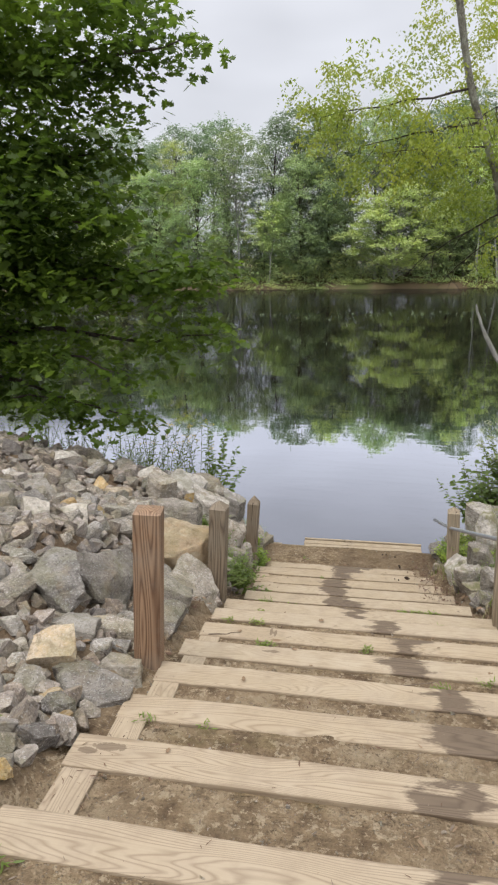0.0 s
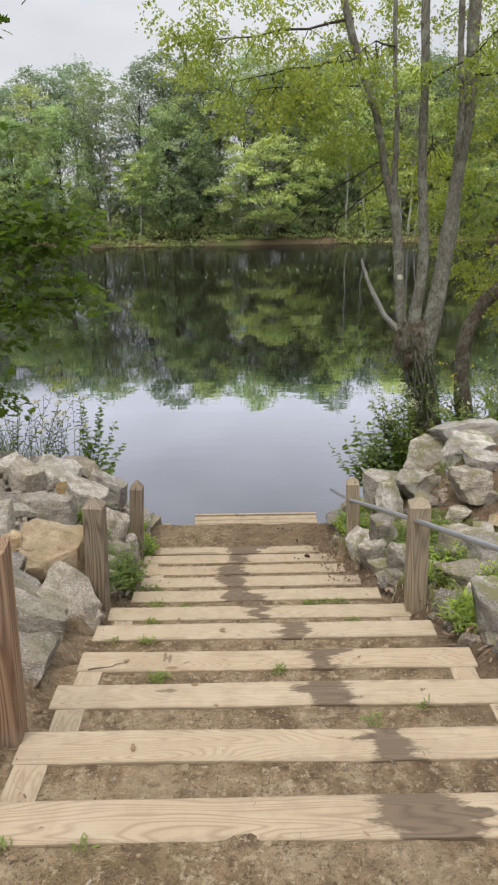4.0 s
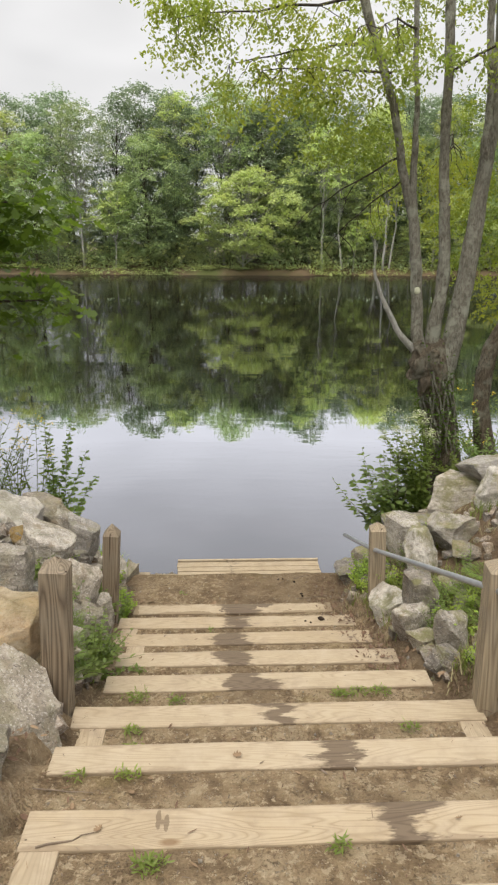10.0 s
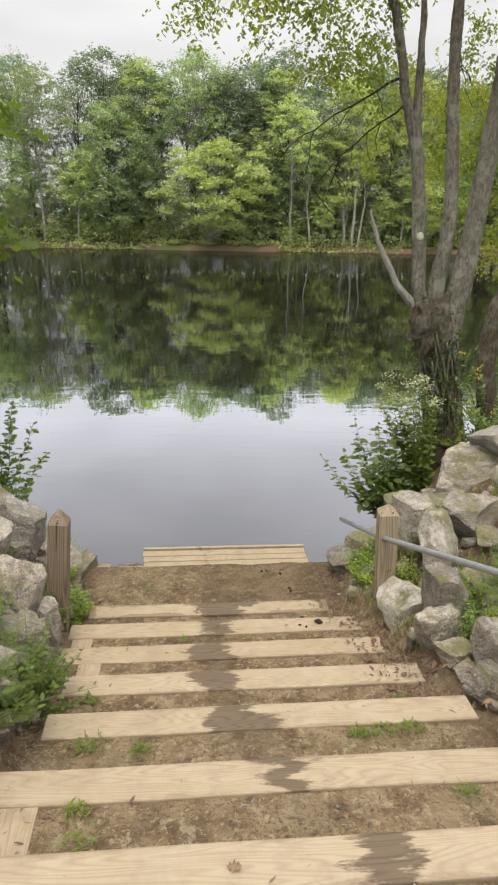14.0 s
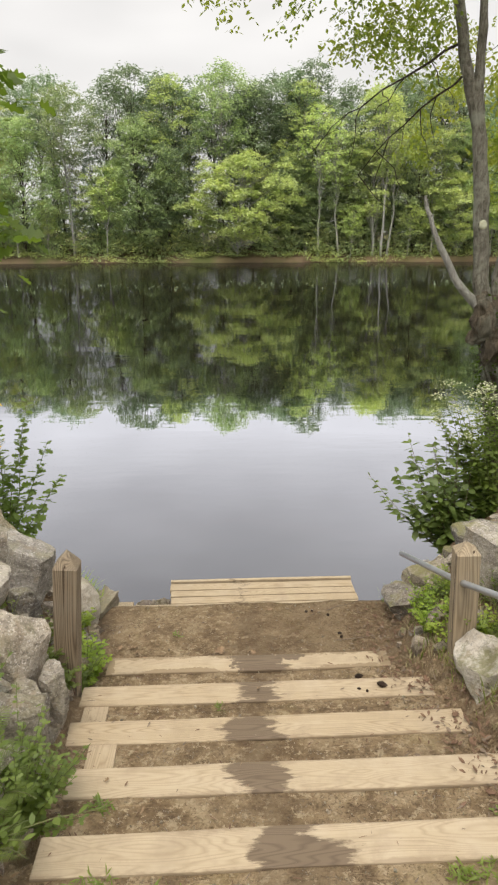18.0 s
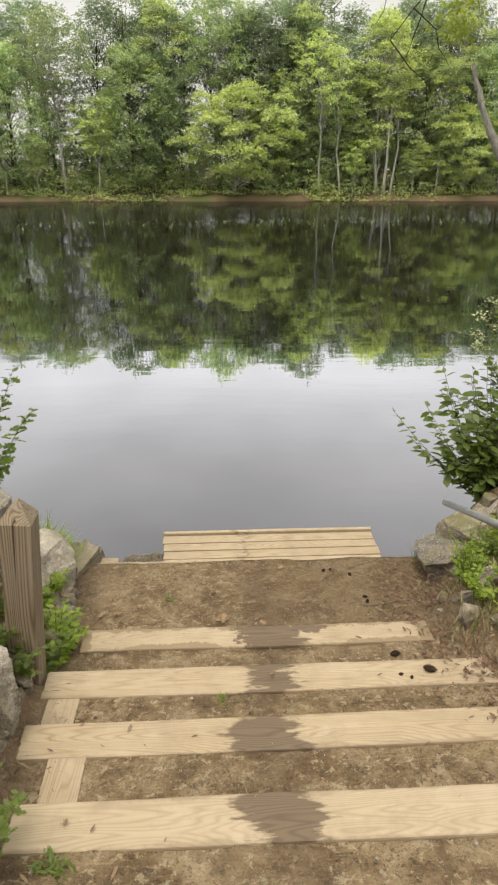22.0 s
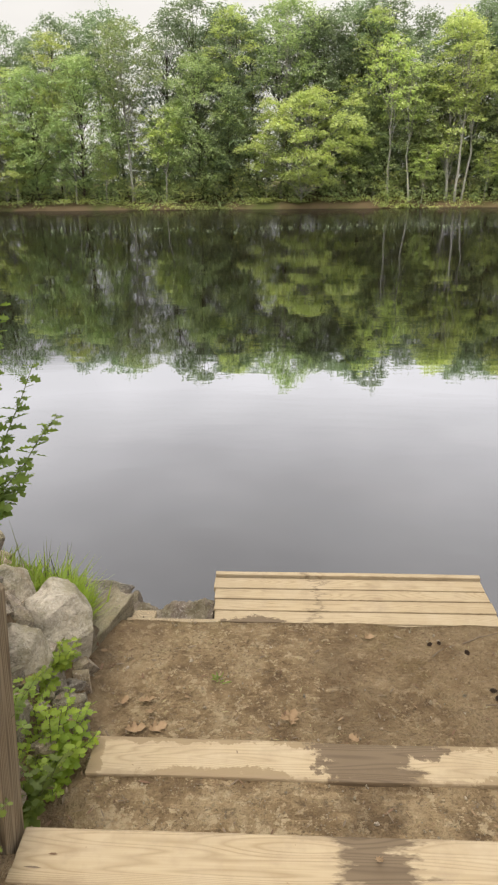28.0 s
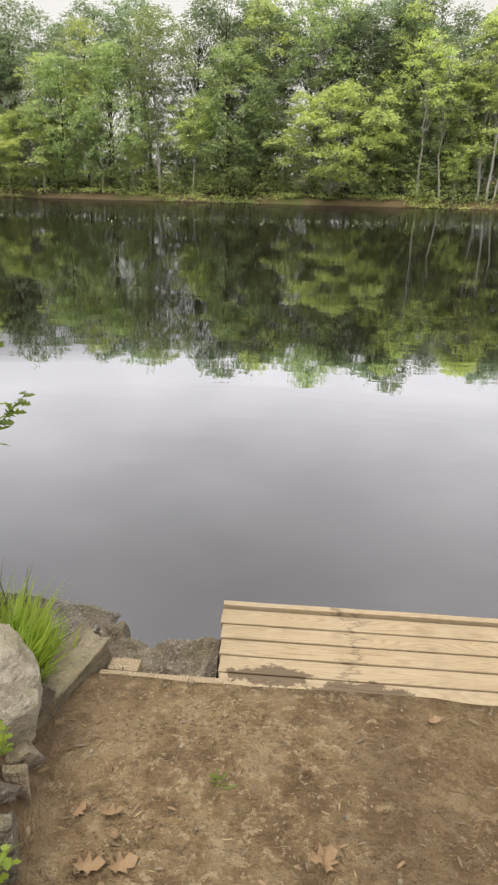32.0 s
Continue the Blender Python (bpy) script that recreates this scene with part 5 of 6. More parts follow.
    for sx, sy, sz, sr in ((2.842, 3.915, 2.02, 0.04), (3.06, 3.9, 1.42, 0.025)):
        patch = bmesh.new()
        bmesh.ops.create_icosphere(patch, subdivisions=2, radius=1, matrix=Matrix.Translation(Vector((sx, sy, sz)) - base) @ Matrix.Diagonal((sr * 0.9, sr * 0.22, sr * 1.05, 1)))
        for v in patch.verts:
            v.co += 0.006 * noise.noise_vector(v.co * 30)
        part("lichen", patch, LICHEN, trunk_part, "pale lichen spot", smooth=True)
    # burls where the stems part
    for bx, by, bz, rx, rz in ((2.93, 3.88, 1.2, 0.09, 0.2), (2.9, 3.9, 1.36, 0.07, 0.12), (3.0, 3.86, 1.0, 0.08, 0.16), (2.86, 3.9, 1.1, 0.06, 0.09), (3.05, 3.85, 1.28, 0.06, 0.12)):
        burl = bmesh.new()
        bmesh.ops.create_icosphere(burl, subdivisions=3, radius=1, matrix=Matrix.Translation(Vector((bx, by, bz)) - base) @ Matrix.Rotation(0.25, 4, "Y") @ Matrix.Diagonal((rx, rx, rz, 1)))
        for v in burl.verts:
            v.co += 0.06 * noise.noise_vector(v.co * 8) + 0.03 * noise.noise_vector(v.co * 22)
        part("burl", burl, BARK_TRUNK, trunk_part, "rough dark burl", smooth=True)
    vines, ivy = bmesh.new(), []
    for k in range(17):
        a0 = 4.4 + rng.uniform(-1.7, 1.5)
        line = []
        top = rng.randint(6, 10)
        for i in range(top):
            z = -0.3 + 0.19 * i
            cx = float(np.interp(z, [-0.3, 0.22, 0.9, 1.36], [3.355, 3.29, 3.17, 3.10]))
            rr = float(np.interp(z, [-0.3, 0.0, 0.9, 1.4], [0.28, 0.195, 0.205, 0.17]))
            a1 = a0 + 0.2 * math.sin(i * 1.3 + k)
            line.append(Vector((cx + rr * math.cos(a1), 3.98 + rr * math.sin(a1), z)) - base)
            for _ in range(18):
                x, y = leaf_axes(rng, 0.038, 0.4, 0.1)
                ivy.append((np.array(line[-1]) + np.array((rng.gauss(0, 0.035), rng.gauss(0, 0.03), rng.gauss(0, 0.07))), x, y))
        tube(line, [0.012] * top, 5, vines)
    part("vine", vines, BARK, trunk_part, "brown creeper stems")
    ob = new("creeper_leaf", leaves_mesh("creeper_leaf", ivy, LEAF_OAK, OVAL))
    ob.parent = trunk_part
    tagged(ob, "small dark creeper leaves", kind="stuff")
    spots = []

    def hanging(at, n, long):
        """A drooping twig with its leaves in bunches."""
        tip = at + Vector((rng.uniform(-0.35, 0.35), rng.uniform(-0.3, 0.3), -long))
        line = wander(at, tip, 5, 0.04, rng)
        tube(line, [0.005, 0.0045, 0.004, 0.003, 0.002, 0.0015], 4, twigs)
        for k in range(n):
            p = line[rng.randrange(1, 6)]
            way = Vector((rng.gauss(0, 1), rng.gauss(0, 1), rng.gauss(-0.4, 0.4))).normalized()
            for j in range(7):
                q = np.array(p + way * 0.05 * j) + np.array((rng.gauss(0, 0.025), rng.gauss(0, 0.025), rng.gauss(0, 0.025)))
                x, y = leaf_axes(rng, 0.05, 0.8, 0.3)
                spots.append((q, x, y))

    twigs = bmesh.new()
    limbs = (
        ((2.46, 4.1, 4.2), (1.1, 3.9, 4.3), 0.016), ((2.2, 4.15, 4.9), (0.3, 3.9, 4.75), 0.018), ((2.7, 4.1, 4.6), (1.95, 3.2, 4.5), 0.014),
        ((3.06, 4.1, 4.2), (3.75, 3.3, 4.8), 0.016), ((3.58, 4.1, 4.3), (4.85, 4.1, 4.4), 0.022), ((2.6, 4.08, 3.4), (1.6, 4.2, 2.95), 0.013),
        ((2.66, 4.06, 3.2), (1.85, 4.4, 2.55), 0.011), ((2.3, 4.13, 4.5), (0.75, 4.3, 4.45), 0.018), ((3.1, 4.05, 3.2), (3.3, 4.6, 3.9), 0.014),
    )
    for a, b, r in limbs:
        limb = wander(Vector(a) - base, Vector(b) - base, 7, 0.05, rng, 0.15)
        part("limb", tube(limb, [r * (1 - 0.11 * i) for i in range(8)], 6), BARK_DARK, root, smooth=True)
        for p in limb[2:]:
            for _ in range(2 if r > 0.013 else 1):
                hanging(p, 9 if r > 0.013 else 0, rng.uniform(0.2, 0.45))
    for c, r, n in (((3.05, 5.0, 5.6), (2.0, 1.1, 1.05), 560), ((0.9, 4.1, 5.05), (1.05, 0.75, 0.5), 150), ((2.1, 4.2, 4.3), (1.05, 0.75, 0.5), 120), ((4.55, 4.3, 4.3), (1.05, 0.95, 1.35), 330), ((2.0, 4.3, 3.6), (0.55, 0.6, 0.3), 44), ((2.6, 4.95, 3.25), (0.85, 0.55, 0.6), 60), ((0.75, 4.1, 4.0), (0.35, 0.4, 0.28), 26), ((1.75, 4.3, 3.85), (0.6, 0.5, 0.35), 50), ((2.25, 4.35, 3.45), (0.48, 0.4, 0.4), 56), ((0.35, 4.1, 4.65), (0.5, 0.4, 0.3), 48), ((3.85, 5.2, 3.35), (0.55, 0.55, 1.05), 190), ((3.8, 5.6, 2.6), (0.45, 0.45, 0.55), 80), ((4.5, 5.0, 2.2), (0.6, 0.6, 0.9), 150)):
        clumped(spots, np.array(c) - np.array(base), r, int(n * 2.3), rng, 0.046, 0.75, 0.3)
    tagged(part("twig", twigs, BARK_DARK, root, "thin hanging twigs"), kind="stuff")
    crown = new("crown", leaves_mesh("crown", spots, LEAF_MAPLE, OVAL))
    crown.parent = root
    tagged(crown, "yellow-green maple leaves")


build_pond_maple()


def build_second_trunk():
    base = Vector((3.95, 4.25, 0.1))
    root = thing("leaning_tree", "leaning grey tree trunk beside the maple", "tree", base)
    pts = [Vector(p) - base for p in ((4.0, 4.25, -0.6), (3.93, 4.25, 0.1), (3.87, 4.26, 0.4), (3.835, 4.28, 0.65), (3.835, 4.31, 1.0), (3.905, 4.34, 1.31), (4.09, 4.37, 1.65), (4.33, 4.4, 1.87), (4.7, 4.5, 2.3), (5.1, 4.6, 3.4))]
    bm = tube(pts, [0.2, 0.13, 0.11, 0.105, 0.1, 0.098, 0.095, 0.09, 0.08, 0.05], 12)
    for v in bm.verts:
        v.co += 0.02 * noise.noise_vector(v.co * 5) + 0.01 * noise.noise_vector(v.co * 14)
    part("trunk", bm, BARK_TRUNK, root, smooth=True)
    rng = random.Random(33)
    spots = []
    for c, r, n in (((4.75, 4.4, 2.0), (0.8, 0.8, 0.9), 150), ((4.9, 4.7, 3.6), (1.0, 0.8, 1.0), 150)):
        leafy(spots, np.array(c) - np.array(base), r, n, rng, 0.075, 0.3, 0.5)
    crown = new("crown", leaves_mesh("crown", spots, LEAF_MAPLE, OAK))
    crown.parent = root


build_second_trunk()


def build_bank_oak():
    """The dark oak whose boughs hang over the left bank."""
    rng = random.Random(41)
    base = Vector((-4.6, 2.4, 0.5))
    root = thing("bank_oak", "dark green oak with low boughs hanging over the stones", "tree", base)
    trunk = [Vector(p) - base for p in ((-4.6, 2.4, 0.1), (-4.6, 2.4, 0.9), (-4.5, 2.4, 2.2), (-4.4, 2.4, 4.0), (-4.3, 2.4, 7.0))]
    trunk_part = part("trunk", tube(trunk, [0.3, 0.24, 0.21, 0.17, 0.08], 12), BARK_DARK, root, smooth=True)
    spots = []
    boughs = [
        ((-4.5, 2.4, 2.0), (-0.85, 2.35, 2.15), 0.05), ((-4.5, 2.4, 2.9), (-0.95, 2.3, 2.9), 0.045), ((-4.5, 2.4, 1.7), (-1.9, 2.1, 1.25), 0.04), ((-4.5, 2.4, 2.6), (-1.6, 2.3, 2.75), 0.045), ((-4.5, 2.4, 3.2), (-1.9, 2.1, 3.5), 0.05),
        ((-4.4, 2.4, 4.0), (-1.9, 2.4, 4.3), 0.05), ((-4.4, 2.4, 4.9), (-1.0, 2.3, 5.35), 0.05), ((-4.5, 2.4, 2.2), (-1.7, 1.9, 1.7), 0.04), ((-4.5, 2.4, 1.4), (-2.6, 1.9, 1.3), 0.04),
    ]
    for a, b, r in boughs:
        limb = wander(Vector(a) - base, Vector(b) - base, 9, 0.09, rng, 0.1)
        part("bough", tube(limb, [r * (1 - 0.095 * i) for i in range(10)], 6), BARK_DARK, trunk_part, smooth=True)
        for i, p in enumerate(limb[2:]):
            leafy(spots, p, (0.42 - 0.035 * i, 0.42, 0.3 - 0.025 * i), (26 if a[2] > 2.1 else 12) - 2 * i if i < 5 else 8, rng, 0.13, 0.3, 0.4)
    for c, r, n in (((-1.28, 2.2, 2.65), (0.24, 0.3, 0.38), 30), ((-1.05, 2.4, 2.8), (0.36, 0.3, 0.4), 18), ((-0.9, 2.4, 2.15), (0.3, 0.25, 0.18), 8), ((-1.35, 2.35, 2.1), (0.3, 0.3, 0.25), 10), ((-2.9, 2.3, 2.75), (1.35, 0.8, 0.55), 150), ((-2.9, 2.3, 3.6), (1.3, 0.8, 0.8), 270), ((-2.9, 2.4, 4.7), (1.3, 0.8, 0.7), 230), ((-2.6, 2.4, 5.6), (1.7, 0.8, 0.5), 240), ((-4.2, 2.2, 3.2), (0.9, 0.7, 1.0), 130)):
        leafy(spots, np.array(c) - np.array(base), r, n, rng, 0.13, 0.3, 0.4)
    crown = new("crown", leaves_mesh("crown", spots, LEAF_OAK, OAK))
    crown.parent = root


build_bank_oak()


# ---------------- plants on the banks ----------------
def plant(name, label, category, at, stems, leaf_mat, shape, size, rng, stem_mat=TWIG, thick=0.005, per=14, start=0.25, tip=None, group="", flat=0.45, droop=0.1):
    """A plant of several stems, each set with leaves along its length. stems: ends relative to the foot."""
    root = thing(name, label, category, at, group)
    spots, tips = [], []
    bm = bmesh.new()
    for end in stems:
        line = wander((0, 0, 0), end, 5, 0.02 * Vector(end).length, rng)
        tube(line, [thick * (1 - 0.13 * i) for i in range(6)], 5, bm)
        way = (line[-1] - line[-2]).normalized()
        for k in range(per):
            f = start + (1 - start) * (k + rng.random() * 0.7) / per
            i = min(int(f * 5), 4)
            p = np.array(line[i].lerp(line[i + 1], min(1, f * 5 - i)))
            a = k * 2.4 + rng.uniform(-0.4, 0.4)
            x = np.array((math.cos(a), math.sin(a), rng.gauss(0.25 - droop, 0.25))) * 0.9 + np.array(way) * 0.35
            x /= np.linalg.norm(x)
            y = np.cross(np.array((rng.gauss(0, 1 - flat), rng.gauss(0, 1 - flat), 1.0)), x)
            y /= np.linalg.norm(y) + 1e-9
            s = size * rng.uniform(0.65, 1.2) * (1.1 - 0.5 * f)
            spots.append((p, x * s, y * s))
        tips.append(line[-1])
    tagged(part("stem", bm, stem_mat, root), kind="stuff")
    ob = new("foliage", leaves_mesh("foliage", spots, leaf_mat, shape))
    ob.parent = root
    if tip is not None:
        fl = []
        for p in tips:
            wide = 0.036 if tip == FLUFF else 0.025
            for _ in range(60 if tip == FLUFF else 14):
                q = np.array(p) + np.array((rng.gauss(0, wide), rng.gauss(0, wide), rng.gauss(-0.01, wide * 0.6)))
                x, y = leaf_axes(rng, 0.02, 0, 0.2)
                fl.append((q, x, y))
        ob = new("blossom", leaves_mesh("blossom", fl, tip, OVAL))
        ob.parent = root
        tagged(ob, kind="stuff")
    return root


def fan(n, rng, h0, h1, spread, bias=(0, 0)):
    return [(bias[0] + rng.gauss(0, spread), bias[1] + rng.gauss(0, spread), rng.uniform(h0, h1)) for _ in range(n)]


veg = random.Random(61)
DRY_GRASS = plain("dry_grass", (0.29, 0.25, 0.13), (0.4, 0.35, 0.2), 9.0)
STEM = plain("green_stem", (0.10, 0.13, 0.04), (0.16, 0.17, 0.07), 10.0)


def ground_at(x, y, up=0.0):
    return (x, y, float(ground_z(x, y)) + up)


# the shrub over the water on the right
def shrub_stems(rng, n, mid, radii):
    """Ends of stems that fill a rounded mass."""
    out = []
    while len(out) < n:
        q = Vector((rng.uniform(-1, 1), rng.uniform(-1, 1), rng.uniform(-1, 1)))
        if 0.25 < q.length < 1:
            out.append(tuple(Vector(mid) + Vector((q.x * radii[0], q.y * radii[1], q.z * radii[2]))))
    return out


plant("water_shrub", "green leafy shrub leaning over the pond", "shrub", (2.68, 3.42, -0.85), shrub_stems(veg, 56, (-0.04, 0.2, 0.72), (0.42, 0.4, 0.56)) + [(-0.66, 0.55, 0.66), (-0.56, 0.4, 0.5), (-0.5, 0.3, 0.8), (-0.36, 0.4, 1.1)], LEAF_BUSH, OVAL, 0.14, veg, TWIG, 0.004, 25, 0.35, flat=0.5, droop=0.7)
plant("blossom_shrub", "shrub with pale flower heads beside the maple trunk", "shrub", (2.92, 3.3, -0.4), shrub_stems(veg, 26, (-0.16, 0.3, 0.92), (0.34, 0.25, 0.28)), LEAF_WEED, OVAL, 0.085, veg, STEM, 0.004, 44, 0.08, FLUFF, droop=0.4)

# tall weeds on the left bank by the water
for x, y, n, lo, hi in ((-1.25, 3.05, 4, 0.7, 1.1), (-1.45, 3.0, 5, 0.55, 1.0), (-1.9, 2.9, 5, 0.5, 0.95), (-2.3, 2.9, 4, 0.45, 0.8), (-1.7, 3.1, 4, 0.6, 1.0)):
    plant("goldenrod", "tall green goldenrod weed with small yellow tips", "weed", ground_at(x, y), fan(n + 2, veg, lo, hi, 0.19, (0.12, 0.12)), LEAF_WEED, LANCE, 0.15 if x > -1.2 else 0.1, veg, STEM, 0.005, 40 if x > -1.2 else 22, 0.25, PETAL if x < -1.2 else None, "weeds on the left bank", droop=0.3)
foot = ground_at(-1.05, 2.95)
plant("mugwort", "tall green mugwort with lobed leaves leaning over the pond", "weed", foot, [tuple(Vector(p) - Vector(foot)) for p in ((-0.92, 3.5, 0.68), (-1.19, 3.5, 0.5), (-0.8, 3.5, 0.33), (-0.7, 3.52, 0.02), (-0.9, 3.4, -0.3), (-1.06, 3.4, -0.42), (-1.14, 3.45, 0.15), (-1.08, 3.4, -0.14), (-1.21, 3.5, 0.7), (-0.98, 3.45, 0.45))], LEAF_WEED, OAK, 0.105, veg, STEM, 0.005, 52, 0.25, droop=0.45)
for k in range(26):
    x, y = veg.uniform(-4.6, -1.4), veg.uniform(2.5, 3.2)
    plant("bank_weed", "thin grey-green weed at the top of the stony bank", "weed", ground_at(x, y), fan(5, veg, 0.3, 0.75, 0.13), LEAF_BUSH, LANCE, 0.07, veg, STEM, 0.004, 16, 0.2, None, "weeds on the left bank")

# low leafy plants at the stair edges
plant("leafy_weed", "bright green leafy weed under the landing stones", "weed", (-0.2, 1.66, -0.62), [(0.1, 0.18, 0.16), (-0.12, 0.15, 0.28), (0.02, 0.0, 0.3), (-0.14, -0.1, 0.14), (0.04, 0.05, 0.24), (0.1, -0.02, 0.16), (-0.04, 0.1, 0.26), (-0.1, 0.02, 0.2), (0.08, 0.12, 0.18), (0.13, 0.1, 0.1), (0.0, -0.1, 0.14), (-0.06, -0.08, 0.2), (0.05, -0.14, 0.08), (0.02, 0.2, 0.2)], LEAF_BRIGHT, OAK, 0.055, veg, STEM, 0.003, 26, 0.15, droop=0.45)
plant("leafy_weed", "bright green weed hanging between landing stones", "weed", (-0.3, 2.02, -0.5), fan(12, veg, 0.02, 0.16, 0.09), LEAF_BRIGHT, OAK, 0.045, veg, STEM, 0.003, 18, 0.2, droop=0.4)
plant("leafy_weed", "bright green weed on the stones by the lower post", "weed", (-0.2, 1.45, -0.55), fan(12, veg, 0.05, 0.2, 0.08), LEAF_WEED, OAK, 0.05, veg, STEM, 0.003, 14, 0.2, droop=0.4)
plant("leafy_weed", "dense green weed clump behind a post", "weed", (-0.13, 0.12, -0.12), fan(120, veg, 0.08, 0.42, 0.11), LEAF_WEED, OAK, 0.042, veg, STEM, 0.003, 26, 0.1, droop=0.4)
plant("broadleaf_weed", "broad-leaved green weed spreading at the stair edge", "weed", ground_at(-0.14, -0.12), fan(12, veg, 0.04, 0.1, 0.09, (0.06, 0.0)), LEAF_WEED, OVAL, 0.055, veg, STEM, 0.003, 4, 0.1, flat=0.8)
plant("broadleaf_weed", "broad-leaved green weed at the edge of the stones", "weed", ground_at(2.26, -1.12), fan(9, veg, 0.06, 0.14, 0.06), LEAF_BRIGHT, LANCE, 0.17, veg, STEM, 0.003, 6, 0.1, flat=0.6)
plant("leafy_weed", "low green weed at the stair edge", "weed", ground_at(2.2, -1.2), fan(14, veg, 0.06, 0.2, 0.1), LEAF_WEED, LANCE, 0.09, veg, STEM, 0.003, 9, 0.2)
plant("leafy_weed", "green weeds among the mossy stones", "weed", ground_at(2.12, 1.32), fan(12, veg, 0.06, 0.16, 0.08), LEAF_WEED, OVAL, 0.04, veg, STEM, 0.003, 9, 0.2)

for k in range(330):
    right = k % 2 == 0
    y = veg.uniform(-1.3, 2.4 if right else 1.75)
    x = float(right_edge(y)) + veg.uniform(0.15, 0.8) if right else float(left_edge(y)) - veg.uniform(0.06, 0.5)
    if crowded(x, y, 0.03, 0.85) or (not right and y < -0.5):
        continue
    plant("stone_weed", "small green weed growing between bank stones", "weed", ground_at(x, y, 0.04), fan(8, veg, 0.08, 0.24, 0.07), (LEAF_WEED, LEAF_WEED, LEAF_BRIGHT, LEAF_BUSH)[k % 4], (LANCE, OAK, OVAL)[k % 3], 0.042, veg, STEM, 0.002, 10, 0.2, None, "weeds between the stones", droop=0.3)


for x, y, up in ((-0.5, 1.15, 0.12), (-0.42, 0.66, 0.1), (-0.28, 1.2, 0.12), (-0.52, 1.72, 0.14), (-0.2, 1.14, 0.08), (-0.38, 0.3, 0.06), (-0.3, 1.62, 0.08), (-0.6, 0.8, 0.12)):
    plant("stone_weed", "low green weed spilling out between boulders", "weed", ground_at(x, y, up), fan(16, veg, 0.02, 0.16, 0.07), LEAF_WEED, OAK, 0.035, veg, STEM, 0.002, 14, 0.15, None, "weeds between the stones", droop=0.5)


def fern(at, fronds, length, rng, label="green fern with arching fronds between stones"):
    """A fern: arching fronds, each with two rows of leaflets."""
    root = thing("fern", label, "fern", at, "ferns")
    bm, spots = bmesh.new(), []
    for k in range(fronds):
        a = 2 * math.pi * k / fronds + rng.uniform(-0.3, 0.3)
        L = length * rng.uniform(0.7, 1.15)
        out = Vector((math.cos(a), math.sin(a), 0))
        pts = [out * (L * f * 0.9) + Vector((0, 0, L * (1.1 * f - 0.75 * f * f))) for f in (0, 0.2, 0.4, 0.6, 0.8, 1.0)]
        tube(pts, [0.003, 0.003, 0.0025, 0.002, 0.0015, 0.001], 4, bm)
        side = Vector((-math.sin(a), math.cos(a), 0))
        for j in range(3, 26):
            f = j / 26
            i = min(int(f * 5), 4)
            p = pts[i].lerp(pts[i + 1], f * 5 - i)
            s = L * 0.27 * math.sin(math.pi * min(1, f * 0.9 + 0.12))
            for d in (1, -1):
                x = np.array(side * d + out * 0.35) * s
                y = np.cross((0, 0, 1), x) * 0.4
                spots.append((np.array(p), x, y))
    tagged(part("stalk", bm, STEM, root), kind="stuff")
    ob = new("frond", leaves_mesh("frond", spots, LEAF_WEED, LANCE))
    ob.parent = root


for x, y, n, L in ((-0.17, 0.05, 10, 0.2), (-0.12, -0.15, 9, 0.19), (-0.28, 0.2, 9, 0.22), (-0.33, -0.05, 9, 0.22), (-0.2, -0.05, 10, 0.2), (-0.16, -0.3, 9, 0.17), (-0.1, 0.2, 9, 0.18), (2.52, 0.75, 9, 0.18), (2.66, 0.95, 9, 0.18), (2.42, 0.95, 8, 0.16), (2.75, 0.65, 8, 0.17), (2.5, 0.5, 8, 0.15), (2.9, 0.62, 8, 0.16), (2.6, 0.6, 8, 0.15), (2.35, 0.75, 8, 0.14)):
    fern(ground_at(x, y), n, L * (1.45 if x > 1 else 1.0), veg)


def grass(name, spots, label, rng, h0, h1, mat=GRASS, lean=0.35, thick=1.0):
    """Tufts of grass as one piece of stuff: thin curved blades."""
    verts, faces = [], []
    for x, y, n, r in spots:
        for _ in range(n):
            a, q = rng.uniform(0, 6.28), r * math.sqrt(rng.random())
            bx, by = x + q * math.cos(a), y + q * math.sin(a)
            bz = float(ground_z(bx, by)) - 0.01
            h, d = rng.uniform(h0, h1), rng.uniform(0, 6.28)
            w = rng.uniform(0.002, 0.0045) * thick
            ox, oy = math.cos(d) * h * lean * rng.random(), math.sin(d) * h * lean * rng.random()
            px, py = -math.sin(d) * w, math.cos(d) * w
            i = len(verts)
            verts += [(bx - px, by - py, bz), (bx + px, by + py, bz), (bx + ox * 0.4 + px * 0.8, by + oy * 0.4 + py * 0.8, bz + h * 0.6), (bx + ox * 0.4 - px * 0.8, by + oy * 0.4 - py * 0.8, bz + h * 0.6), (bx + ox, by + oy, bz + h)]
            faces += [(i, i + 1, i + 2, i + 3), (i + 3, i + 2, i + 4)]
    me = bpy.data.meshes.new(name)
    me.from_pydata(verts, [], faces)
    me.materials.append(mat)
    tagged(new(name, me), label, "grass", kind="stuff")


